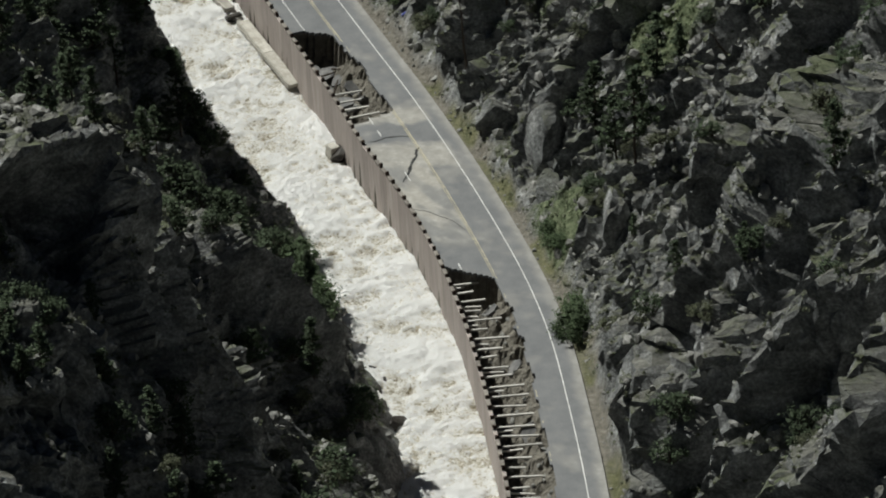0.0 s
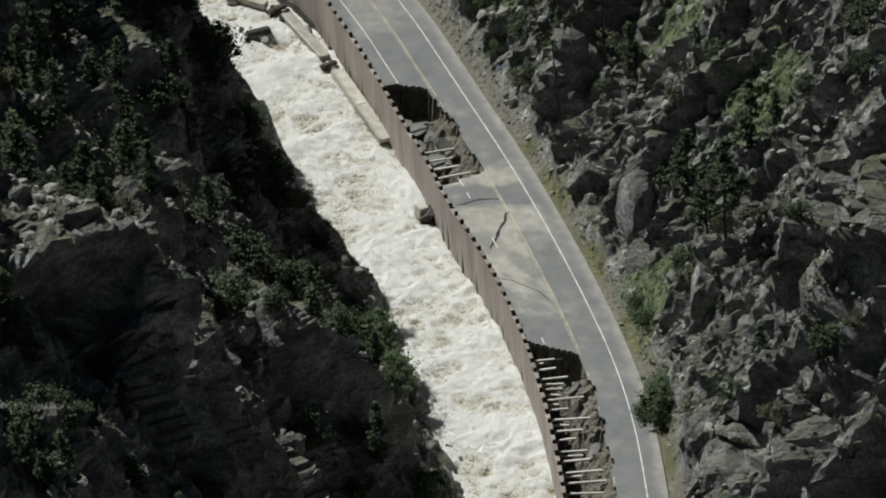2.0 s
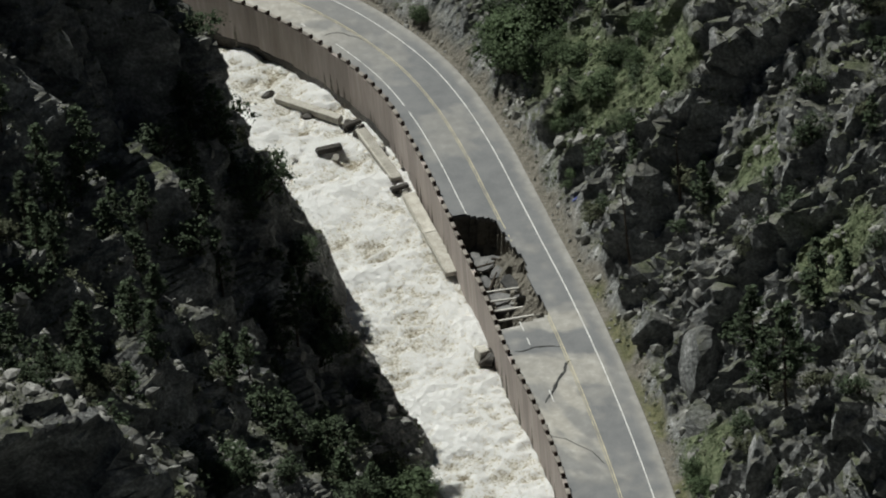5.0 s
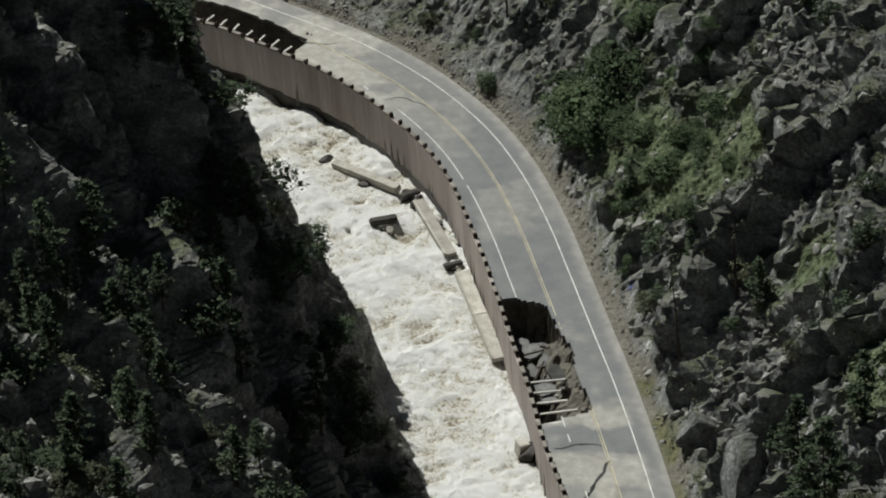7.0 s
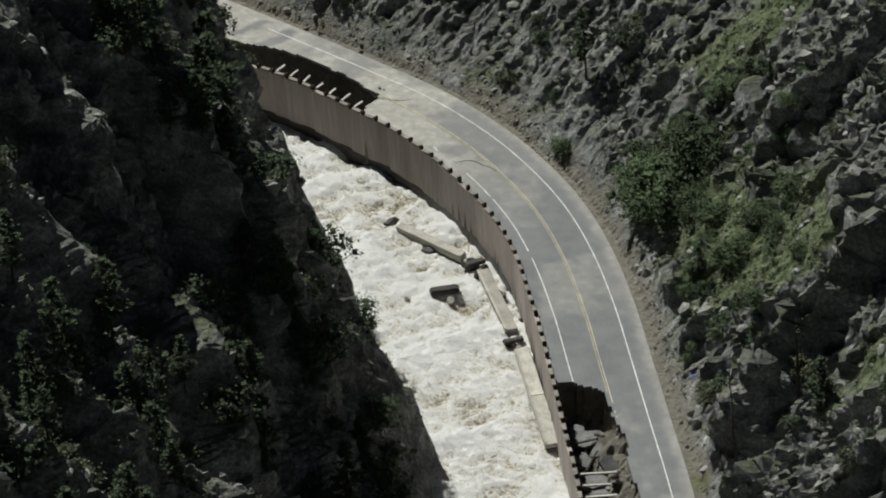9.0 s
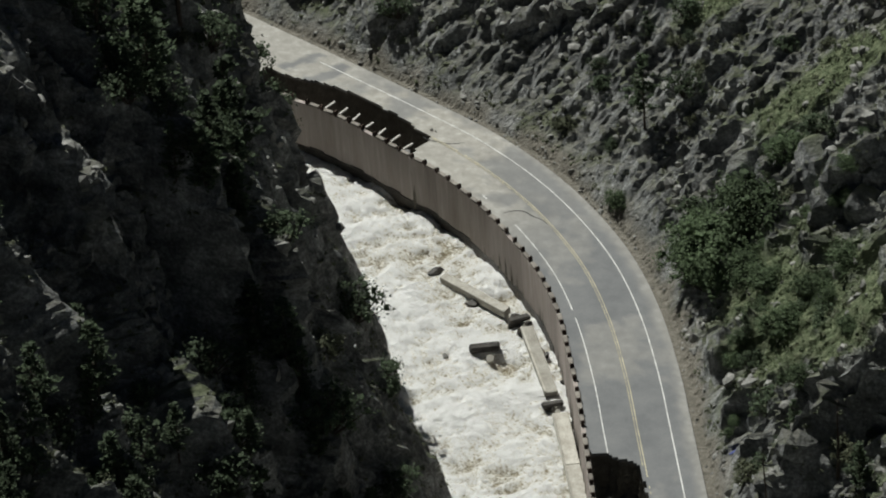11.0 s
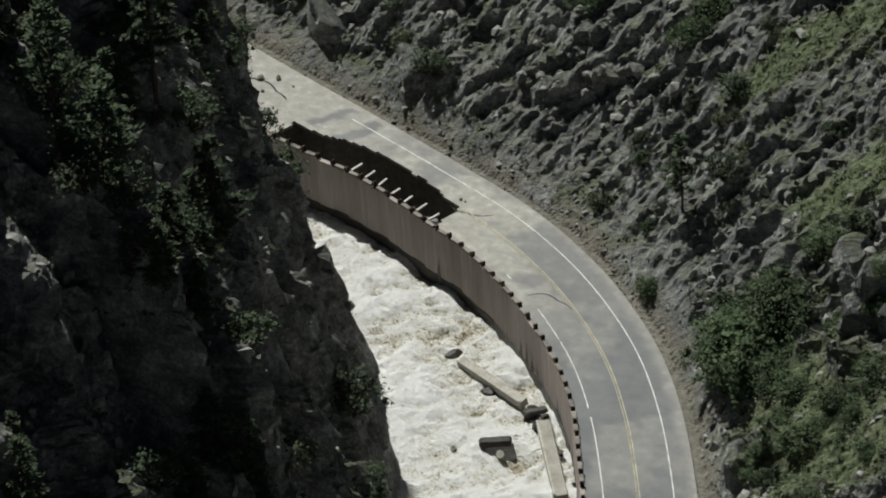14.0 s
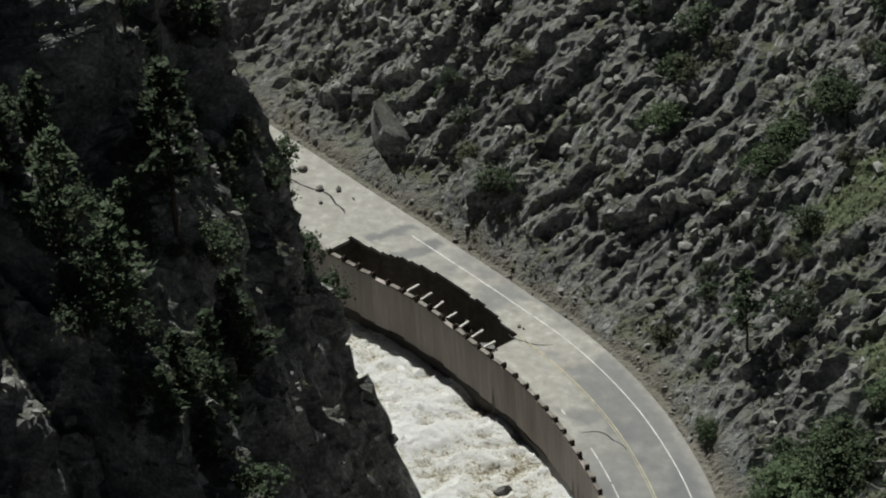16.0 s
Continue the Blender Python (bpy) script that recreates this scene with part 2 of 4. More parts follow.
def plain(name, stops, scale, rough=0.9, metal=0.0, depth=0.03, island=False):
    """A material of one substance with grain at two scales."""
    m, t, b = material(name, rough, metal)
    base = ramp(t, noise_tex(t, scale), stops)
    fine = ramp(t, noise_tex(t, scale * 7, 4), [(0.3, grey(0.72)), (0.7, grey(1.15))])
    c = mix(t, 1.0, base, fine, 'MULTIPLY')
    info = t.nodes.new("ShaderNodeNewGeometry").outputs["Random Per Island"] if island else t.nodes.new("ShaderNodeObjectInfo").outputs["Random"]
    c = mix(t, 1.0, c, ramp(t, info, [(0.0, grey(0.8)), (1.0, grey(1.15))]), 'MULTIPLY')
    t.links.new(c, b.inputs["Base Color"])
    bump(t, b, noise_tex(t, scale * 5, 6), 0.6, depth)
    return m


def attr(tree, name):
    a = tree.nodes.new("ShaderNodeAttribute")
    a.attribute_name = name
    return a.outputs["Fac"]


def ground_material():
    m, t, b = material("canyon_ground", 0.95)
    geo = t.nodes.new("ShaderNodeNewGeometry")
    rock = ramp(t, noise_tex(t, 0.22, 9, 0.68), [(0.28, (0.06, 0.062, 0.058)), (0.45, (0.155, 0.16, 0.156)), (0.6, (0.265, 0.268, 0.26)), (0.78, (0.46, 0.46, 0.445))])
    rock = mix(t, 1.0, rock, ramp(t, noise_tex(t, 2.3, 9, 0.8), [(0.32, grey(0.32)), (0.5, grey(0.95)), (0.64, grey(1.8))]), 'MULTIPLY')
    bands = t.nodes.new("ShaderNodeMapping")
    bands.inputs["Rotation"].default_value = (0.5, 0.35, radians(-24))
    bands.inputs["Scale"].default_value = (0.12, 0.6, 0.5)
    t.links.new(geo.outputs["Position"], bands.inputs["Vector"])
    rock = mix(t, 1.0, rock, ramp(t, noise_tex(t, 1.0, 7, 0.65, bands.outputs[0]), [(0.32, grey(0.55)), (0.5, grey(0.95)), (0.66, grey(1.5))]), 'MULTIPLY')
    soil = ramp(t, noise_tex(t, 0.9, 8, 0.7), [(0.3, (0.08, 0.08, 0.068)), (0.55, (0.17, 0.168, 0.147)), (0.75, (0.28, 0.275, 0.24))])
    grass = ramp(t, noise_tex(t, 1.6, 8, 0.75), [(0.3, (0.045, 0.054, 0.031)), (0.52, (0.1, 0.112, 0.066)), (0.75, (0.18, 0.188, 0.12))])
    sep = t.nodes.new("ShaderNodeSeparateXYZ")
    t.links.new(geo.outputs["Normal"], sep.inputs[0])
    flat = ramp(t, sep.outputs["Z"], [(0.64, grey(0)), (0.9, grey(1))])
    patches = ramp(t, noise_tex(t, 0.13, 6, 0.62), [(0.46, grey(0)), (0.62, grey(1))])
    c = mix(t, flat, rock, soil)
    veg = mix(t, 1.0, flat, patches, 'MULTIPLY')
    c = mix(t, veg, c, grass)
    gravel = ramp(t, noise_tex(t, 1.1, 9, 0.75), [(0.3, (0.1, 0.092, 0.074)), (0.55, (0.19, 0.175, 0.145)), (0.75, (0.3, 0.28, 0.235))])
    c = mix(t, attr(t, "gravel"), c, gravel)
    verge = ramp(t, noise_tex(t, 0.9, 7, 0.7), [(0.35, (0.075, 0.08, 0.04)), (0.65, (0.18, 0.175, 0.095))])
    c = mix(t, attr(t, "verge"), c, verge)
    meadow = ramp(t, noise_tex(t, 1.3, 9, 0.75), [(0.32, (0.055, 0.075, 0.035)), (0.5, (0.125, 0.148, 0.082)), (0.7, (0.21, 0.23, 0.14))])
    c = mix(t, attr(t, "meadow"), c, meadow)
    t.links.new(c, b.inputs["Base Color"])
    strata = t.nodes.new("ShaderNodeMapping")
    strata.inputs["Rotation"].default_value = (0.5, 0.35, radians(-24))
    strata.inputs["Scale"].default_value = (0.35, 1.5, 1.1)
    t.links.new(geo.outputs["Position"], strata.inputs["Vector"])
    bump(t, b, mix(t, 0.35, noise_tex(t, 1.1, 9, 0.66, strata.outputs[0]), noise_tex(t, 3.2, 6, 0.7)), 1.0, 0.7)
    return m


def road_material():
    m, t, b = material("asphalt", 0.85)
    base = ramp(t, noise_tex(t, 0.35, 6), [(0.35, (0.14, 0.143, 0.146)), (0.65, (0.178, 0.18, 0.18))])
    base = mix(t, 1.0, base, ramp(t, noise_tex(t, 9.0, 5), [(0.3, grey(0.86)), (0.7, grey(1.1))]), 'MULTIPLY')
    mud = ramp(t, noise_tex(t, 0.8, 8, 0.65), [(0.3, (0.26, 0.245, 0.215)), (0.55, (0.35, 0.335, 0.3)), (0.75, (0.48, 0.465, 0.425))])
    c = mix(t, attr(t, "mud"), base, mud)
    t.links.new(c, b.inputs["Base Color"])
    bump(t, b, noise_tex(t, 5.0, 8), 0.4, 0.05)
    return m


def water_material():
    m, t, b = material("flood_water", 0.35)
    geo = t.nodes.new("ShaderNodeNewGeometry").outputs["Position"]

    def threads(scale, distortion):
        """Torn white threads: the folds of a warped noise."""
        n = node(t, "ShaderNodeTexNoise", Scale=scale, Detail=4.0, Roughness=0.6, Distortion=distortion)
        t.links.new(geo, n.inputs["Vector"])
        return ramp(t, n.outputs["Fac"], [(0.36, grey(0.0)), (0.46, grey(0.55)), (0.5, grey(1.0)), (0.54, grey(0.5)), (0.66, grey(0.05))])

    web = mix(t, 0.5, threads(0.75, 1.6), threads(1.9, 1.2))
    lift = t.nodes.new("ShaderNodeMath")
    lift.operation = 'MULTIPLY_ADD'
    t.links.new(mix(t, 0.45, noise_tex(t, 2.1, 10, 0.82), web), lift.inputs[0])
    lift.inputs[1].default_value = 1.5
    t.links.new(attr(t, "foam"), lift.inputs[2])
    c = ramp(t, lift.outputs[0], [(0.5, (0.19, 0.155, 0.095)), (0.64, (0.43, 0.38, 0.275)), (0.77, (0.74, 0.7, 0.6)), (0.92, (0.95, 0.94, 0.91))])
    t.links.new(c, b.inputs["Base Color"])
    bump(t, b, mix(t, 0.4, noise_tex(t, 2.0, 10, 0.76), web), 1.0, 0.55)
    return m


def leaf_material(name, dark, light):
    m, t, b = material(name, 0.8)
    c = ramp(t, noise_tex(t, 5.5, 6, 0.8), [(0.34, tuple(0.45 * v for v in dark)), (0.46, dark), (0.56, light), (0.68, tuple(1.5 * v for v in light))])
    c = mix(t, 1.0, c, ramp(t, t.nodes.new("ShaderNodeNewGeometry").outputs["Random Per Island"], [(0, grey(0.72)), (1, grey(1.25))]), 'MULTIPLY')
    c = mix(t, 1.0, c, ramp(t, t.nodes.new("ShaderNodeObjectInfo").outputs["Random"], [(0, grey(0.78)), (1, grey(1.22))]), 'MULTIPLY')
    t.links.new(c, b.inputs["Base Color"])
    through_leaf = t.nodes.new("ShaderNodeBsdfTranslucent")
    t.links.new(c, through_leaf.inputs["Color"])
    both = t.nodes.new("ShaderNodeMixShader")
    both.inputs[0].default_value = 0.4
    t.links.new(b.outputs[0], both.inputs[1])
    t.links.new(through_leaf.outputs[0], both.inputs[2])
    t.links.new(both.outputs[0], t.nodes["Material Output"].inputs["Surface"])
    return m


GROUND = ground_material()
ASPHALT = road_material()
WATERMAT = water_material()
PINE = leaf_material("pine_needles", (0.045, 0.064, 0.037), (0.1, 0.13, 0.075))
BROAD = leaf_material("broad_leaves", (0.06, 0.085, 0.046), (0.13, 0.175, 0.09))
SCRUB = leaf_material("scrub_leaves", (0.06, 0.068, 0.042), (0.15, 0.16, 0.1))
MEADOW = leaf_material("meadow_leaves", (0.075, 0.096, 0.05), (0.15, 0.182, 0.1))
BARK = plain("bark", [(0.3, (0.03, 0.024, 0.018)), (0.7, (0.09, 0.07, 0.055))], 3.0)
CONCRETE = plain("old_concrete", [(0.3, (0.3, 0.28, 0.24)), (0.7, (0.46, 0.44, 0.39))], 0.8)
CAP = plain("weathered_cap", [(0.3, (0.14, 0.125, 0.11)), (0.7, (0.3, 0.275, 0.24))], 0.7)
STEEL = plain("rusted_steel", [(0.3, (0.03, 0.022, 0.018)), (0.7, (0.09, 0.06, 0.045))], 1.5, 0.7, 0.3)
STONE = plain("boulder_stone", [(0.3, (0.1, 0.095, 0.085)), (0.7, (0.27, 0.255, 0.23))], 0.9, depth=0.12)
# wet_rock also colours the shade strip added along the wall's base
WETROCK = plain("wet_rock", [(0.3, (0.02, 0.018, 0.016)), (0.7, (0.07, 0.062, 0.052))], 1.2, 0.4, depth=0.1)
WHITEPAINT = plain("white_road_paint", [(0.3, (0.38, 0.375, 0.355)), (0.6, (0.68, 0.675, 0.65))], 0.9, 0.7, depth=0.01)
YELLOWPAINT = plain("yellow_road_paint", [(0.3, (0.27, 0.25, 0.2)), (0.6, (0.52, 0.47, 0.32))], 0.7, 0.7, depth=0.01)


def wall_material():
    m, t, b = material("stained_wall_panel", 0.85)
    geo = t.nodes.new("ShaderNodeNewGeometry")
    mp = t.nodes.new("ShaderNodeMapping")
    mp.inputs["Scale"].default_value = (1.0, 1.0, 0.12)
    t.links.new(geo.outputs["Position"], mp.inputs["Vector"])
    streak = noise_tex(t, 1.6, 8, 0.7, mp.outputs[0])
    c = ramp(t, streak, [(0.3, (0.25, 0.215, 0.195)), (0.55, (0.32, 0.28, 0.255)), (0.78, (0.41, 0.37, 0.345))])
    c = mix(t, 1.0, c, ramp(t, t.nodes.new("ShaderNodeObjectInfo").outputs["Random"], [(0, grey(0.85)), (1, grey(1.12))]), 'MULTIPLY')
    t.links.new(c, b.inputs["Base Color"])
    bump(t, b, noise_tex(t, 2.5, 8), 0.5, 0.05)
    return m


PANEL = wall_material()


# ---- mesh helpers ----
def mesh_from(name, verts, faces, mat, smooth=False):
    me = bpy.data.meshes.new(name)
    me.from_pydata([tuple(v) for v in verts], [], [tuple(f) for f in faces])
    me.materials.append(mat)
    if smooth:
        me.polygons.foreach_set("use_smooth", np.ones(len(me.polygons), bool))
    me.update()
    return me


def quads_mesh(name, verts, quads, mat, smooth=False):
    """A mesh from arrays of places and four-cornered faces."""
    verts, quads = np.asarray(verts, np.float32), np.asarray(quads, np.int32)
    me = bpy.data.meshes.new(name)
    me.vertices.add(len(verts))
    me.vertices.foreach_set("co", verts.ravel())
    n = quads.shape[1]
    me.loops.add(quads.size)
    me.loops.foreach_set("vertex_index", quads.ravel())
    me.polygons.add(len(quads))
    me.polygons.foreach_set("loop_start", np.arange(len(quads), dtype=np.int32) * n)
    me.materials.append(mat)
    me.update(calc_edges=True)
    me.polygons.foreach_set("use_smooth", np.full(len(quads), smooth))
    me.validate()
    return me


def set_attr(me, name, values):
    a = me.attributes.new(name, 'FLOAT', 'POINT')
    a.data.foreach_set("value", np.asarray(values, np.float32))


def part(name, bm, mat, parent, label=""):
    me = bpy.data.meshes.new(name)
    bm.to_mesh(me)
    bm.free()
    me.materials.append(mat)
    ob = new(name, me)
    ob.parent = parent
    return tagged(ob, label)


def part_mesh(name, me, parent, m=None, label=""):
    ob = new(name, me)
    ob.parent = parent
    if m is not None:
        ob.matrix_basis = m
    return tagged(ob, label)


def add_box(bm, m, sx, sy, sz, bevel=0.0):
    r = bmesh.ops.create_cube(bm, size=1, matrix=m @ Matrix.Diagonal((sx, sy, sz, 1)))
    if bevel:
        bmesh.ops.bevel(bm, geom=list({e for v in r["verts"] for e in v.link_edges}), offset=bevel, segments=1, affect='EDGES')


def rough_up(bm, amount, scale=1.0, seed=0.0):
    for v in bm.verts:
        v.co += noise.noise_vector(v.co * scale + Vector((seed, seed * 1.7, 3.1))) * amount


# ---- ground ----
def axis(lo, hi, step, far):
    core = np.arange(lo, hi + step, step)
    grow = step * 1.14 ** np.arange(1, 60)
    grow = np.cumsum(grow)
    grow = grow[grow < far]
    return np.r_[lo - grow[::-1], core, core[-1] + grow]


gx, gy = axis(-94, 46, 0.41, 1500), axis(-150, 146, 0.41, 1500)
X, Y = np.meshgrid(gx, gy)
Hh, out, road_off, wall_off, bank_off = terrain(X, Y)
slope_y, slope_x = np.gradient(Hh, gy, gx)
long = np.sqrt(1 + slope_x ** 2 + slope_y ** 2)
PX, PY = X - out * slope_x / long, Y - out * slope_y / long
Z = Hh + out / long + plane(np.clip(X, -400, 400), np.clip(Y, -400, 400))
nx, ny = len(gx), len(gy)
a = (np.arange(ny - 1)[:, None] * nx + np.arange(nx - 1)[None]).ravel()
ground_mesh = quads_mesh("ground", np.stack([PX.ravel(), PY.ravel(), Z.ravel()], 1), np.stack([a, a + 1, a + nx + 1, a + nx], 1), GROUND)
edge_noise = (fbm(X * 0.35, Y * 0.35, 91, 3) - 0.5) * 3
gravel = np.clip(1 - smoothstep(EDGE + 1.0, EDGE + 2.8, road_off + edge_noise), 0, 1) * (road_off > -9)
gravel *= (wall_off > -1)
verge = smoothstep(0.45, 0.6, fbm(X * 0.18, Y * 0.12, 97, 3)) * smoothstep(EDGE - 0.5, EDGE + 0.6, road_off) * (Y < 30)
set_attr(ground_mesh, "gravel", gravel.ravel())
set_attr(ground_mesh, "verge", (verge * gravel).ravel())
meadow = meadow_mask(X, Y) * (road_off > EDGE + 1.5)
set_attr(ground_mesh, "meadow", meadow.ravel())
ground = tagged(new("ground", ground_mesh), "steep rocky canyon sides with soil and dry grass", "ground", kind="structure")

# ---- river ----
wx, wy = np.arange(-80, 2, 0.3), np.arange(-135, 112, 0.3)
WX, WY = np.meshgrid(wx, wy)
wo, _ = off_line(WX, WY, wall_line)
bo, _ = off_line(WX, WY, bank_line)
u, v = WX * 0.8 + WY * 0.35, WY * 0.8 - WX * 0.35
big = fbm(u / 5.5, v / 4.0, 101, 3)
turb = 1 - np.abs(2 * fbm(u / 2.2 + big * 2, v / 1.6, 111, 4) - 1)
WZ = WATER + plane(WX, WY) + (big - 0.5) * 1.7 + (turb - 0.6) * 0.9 + (fbm(u * 1.6, v * 1.6, 121, 2) - 0.5) * 0.35
keep = (wo < 0.6) & (bo > -9)
cells = keep[:-1, :-1] & keep[1:, 1:]
a = (np.arange(len(wy) - 1)[:, None] * len(wx) + np.arange(len(wx) - 1)[None])[cells]
n = len(wx)
river_mesh = quads_mesh("river", np.stack([WX.ravel(), WY.ravel(), WZ.ravel()], 1), np.stack([a, a + 1, a + n + 1, a + n], 1), WATERMAT, True)
set_attr(river_mesh, "foam", (0.02 + 0.5 * (turb - 0.45) + 0.55 * (big - 0.45)).ravel())
river = tagged(new("water", river_mesh), "muddy white-water river in flood", "river", kind="structure")


# ---- road ----
def along(s, off, line=road_line, steps=road_s, h=0.0):
    """A place at a station and an offset to the right of a line."""
    t = tangents(line)
    x = np.interp(s, steps, line[:, 0])
    y = np.interp(s, steps, line[:, 1])
    tx, ty = np.interp(s, steps, t[:, 0]), np.interp(s, steps, t[:, 1])
    x, y = x + off * ty, y - off * tx
    return x, y, plane(x, y) + h


def station(x, y, line=road_line, steps=road_s):
    return float(steps[((line - (x, y)) ** 2).sum(1).argmin()])


s_south, s_north = station(-12, -150), station(-112, 138)
ss, oo = np.r_[np.arange(2, s_south, 4), np.arange(s_south, s_north, 0.4), np.arange(s_north, road_s[-1] - 2, 4)], np.arange(-6.4, EDGE + 0.31, 0.3)
S, O = np.meshgrid(ss, oo, indexing="ij")
RX, RY, RZ = along(S, O)
wo, _ = off_line(RX, RY, wall_line)
keep = (wo > 0.1) & (in_hole(RX, RY, O) < 0) & (O < EDGE + 0.25 * (fbm(S, O, 3, 2) - 0.3))
cells = keep[:-1, :-1] & keep[1:, 1:] & keep[1:, :-1] & keep[:-1, 1:]
n = len(oo)
ids = np.arange(len(ss))[:, None] * n + np.arange(n)[None]
top = np.stack([RX.ravel(), RY.ravel(), RZ.ravel() + 0.02 * (fbm(S * 0.3, O * 0.3, 13, 2).ravel() - 0.5)], 1)
low = top - (0, 0, 0.35)
N = len(top)
quads = []
ci, cj = np.nonzero(cells)
q = np.stack([ids[ci, cj], ids[ci + 1, cj], ids[ci + 1, cj + 1], ids[ci, cj + 1]], 1)[:, ::-1]
quads = [q, q[:, ::-1] + N]
pad = np.pad(cells, 1)
for di, dj, p0, p1 in ((-1, 0, (0, 0), (0, 1)), (1, 0, (1, 1), (1, 0)), (0, -1, (1, 0), (0, 0)), (0, 1, (0, 1), (1, 1))):
    edge = cells & ~pad[1 + di:pad.shape[0] - 1 + di, 1 + dj:pad.shape[1] - 1 + dj]
    ei, ej = np.nonzero(edge)
    a0, a1 = ids[ei + p0[0], ej + p0[1]], ids[ei + p1[0], ej + p1[1]]
    quads.append(np.stack([a0, a1, a1 + N, a0 + N], 1))
road_mesh = quads_mesh("road", np.vstack([top, low]), np.vstack(quads), ASPHALT)


def mud_and_shade(x, y, off, r):
    """How much silt lies on the pavement, thinned for painted shadow bands; r runs up the canyon from the bend's start.
    """
    drift = fbm(x * 0.16, y * 0.16, 131, 4)
    fine = fbm(x * 0.7, y * 0.7, 141, 4)
    q = r + (fine - 0.5) * 2.2 + 0.25 * off
    left = smoothstep(0.3, -0.5, off + (fine - 0.5))
    m = smoothstep(0.52, 0.75, drift + 0.35 * (fine - 0.5)) * 0.35
    silt = smoothstep(-24, -17, q) * smoothstep(2, -1, q) * left
    m = np.maximum(m, silt * (0.3 + 0.7 * smoothstep(0.42, 0.6, 0.5 * drift + 0.5 * fbm(x * 0.5 + y * 0.25, y * 0.2, 161, 3) + 0.04)))
    m = np.maximum(m, smoothstep(-3.5, -1.0, q) * smoothstep(4.6, 3.4, q) * (0.6 + 0.4 * fine) * smoothstep(4.6, 3.2, off))
    m = np.where((q > 4.2) & (q < 9.4) & (off > 0.1) & (off < 3.7), m * 0.1, m)
    m = np.maximum(m, smoothstep(9.0, 10.0, q) * smoothstep(14.5, 12.5, q) * 0.8 * smoothstep(4.4, 3.4, off))
    far = smoothstep(76, 100, r + 6 * left)
    m = np.maximum(m, far * (0.3 + 0.65 * smoothstep(0.35, 0.62, drift + 0.5 * (fine - 0.5) + 0.2 * left)))
    m = np.maximum(m, smoothstep(112, 122, r) * 0.85)
    # Tree shadows across the far road, painted as two bands with less silt.
    for start, width in ((121.0, 2.4), (125.2, 2.2)):
        dark = smoothstep(start, start + 0.6, q) * smoothstep(start + width, start + width - 0.6, q) * (off > -0.5) * (off < 5)
        m = m * (1 - 0.85 * dark)
    m = np.maximum(m, smoothstep(4.2, 5.8, off + 1.2 * (fine - 0.5)) * 0.55)
    return np.clip(m, 0, 1)


# silt cover, with the far tree-shadow bands painted into it
mud = mud_and_shade(RX, RY, O, S - station(-5.2, 0)).ravel()
set_attr(road_mesh, "mud", np.r_[mud, mud])
road = tagged(new("road", road_mesh), "undermined two-lane asphalt road partly covered with mud", "road", kind="structure")


def stripe(name, mat, label, off, width, s0, s1, wear):
    """A painted line, with gaps where it is worn or buried."""
    s = np.arange(s0, s1, 0.5)
    verts, faces = [], []
    for k, v in enumerate(s):
        for o in (off - width / 2, off + width / 2):
            x, y, z = along(v, o)
            verts.append((x, y, z + 0.024))
    for k in range(len(s) - 1):
        x, y, _ = along(s[k], off)
        _, _, _, ok = x, y, 0, vnoise(np.array([s[k] * 0.45]), np.array([off * 3.0]), 151)[0] > wear(float(x), float(y))
        inside = max(in_hole(np.array([x]), np.array([y]), np.array([off + e]))[0] for e in (-0.3, 0.3))
        if ok and inside < -0.3:
            faces.append((2 * k, 2 * k + 1, 2 * k + 3, 2 * k + 2))
    ob = new(name, mesh_from(name, verts, faces, mat))
    return tagged(ob, label, "road marking", kind="structure")


south, north = station(-4, -105), station(-100, 131)
stripe("edge_line", WHITEPAINT, "worn white edge line along the rock side", 3.55, 0.13, south, station(-62, 106), lambda x, y: -1 if y < 88 else 0.25)
stripe("edge_line", WHITEPAINT, "broken white edge line along the river side", -3.5, 0.12, south, station(-40, 90), lambda x, y: 0.25 if 30 < y < 75 else 0.7)
stripe("centre_line", YELLOWPAINT, "faded double yellow centre line", -0.13, 0.11, south, station(-48, 96), lambda x, y: -1 if y < 62 else 0.2)
stripe("centre_line", YELLOWPAINT, "faded double yellow centre line", 0.13, 0.11, south, station(-48, 96), lambda x, y: -1 if y < 62 else 0.2)


# ---- retaining wall ----
retaining_wall = tagged(new("retaining_wall"), "tall rust-stained panel retaining wall above the flooded river", "wall", kind="structure")
w0, w1 = station(-8, -96, wall_line, wall_s), station(-100, 122, wall_line, wall_s)
SPACING = 2.1
joints = np.arange(w0, w1, SPACING)


def panel_mesh():
    bm = bmesh.new()
    add_box(bm, pose(0, 0, -4.6), SPACING + 0.012, 0.5, 9.2, 0.012)
    me = bpy.data.meshes.new("panel")
    bm.to_mesh(me)
    bm.free()
    me.materials.append(PANEL)
    return me


def cap_mesh():
    bm = bmesh.new()
    add_box(bm, pose(0, 0, 0.13), SPACING - 0.8, 0.5, 0.3, 0.04)
    rough_up(bm, 0.03, 2.0)
    me = bpy.data.meshes.new("cap_block")
    bm.to_mesh(me)
    bm.free()
    me.materials.append(CAP)
    return me


def pile_mesh():
    bm = bmesh.new()
    for dy in (-0.17, 0.17):
        add_box(bm, pose(0, dy, -1.0), 0.34, 0.06, 3.2)
    add_box(bm, pose(0, 0, -1.0), 0.06, 0.3, 3.2)
    me = bpy.data.meshes.new("pile")
    bm.to_mesh(me)
    bm.free()
    me.materials.append(STEEL)
    return me


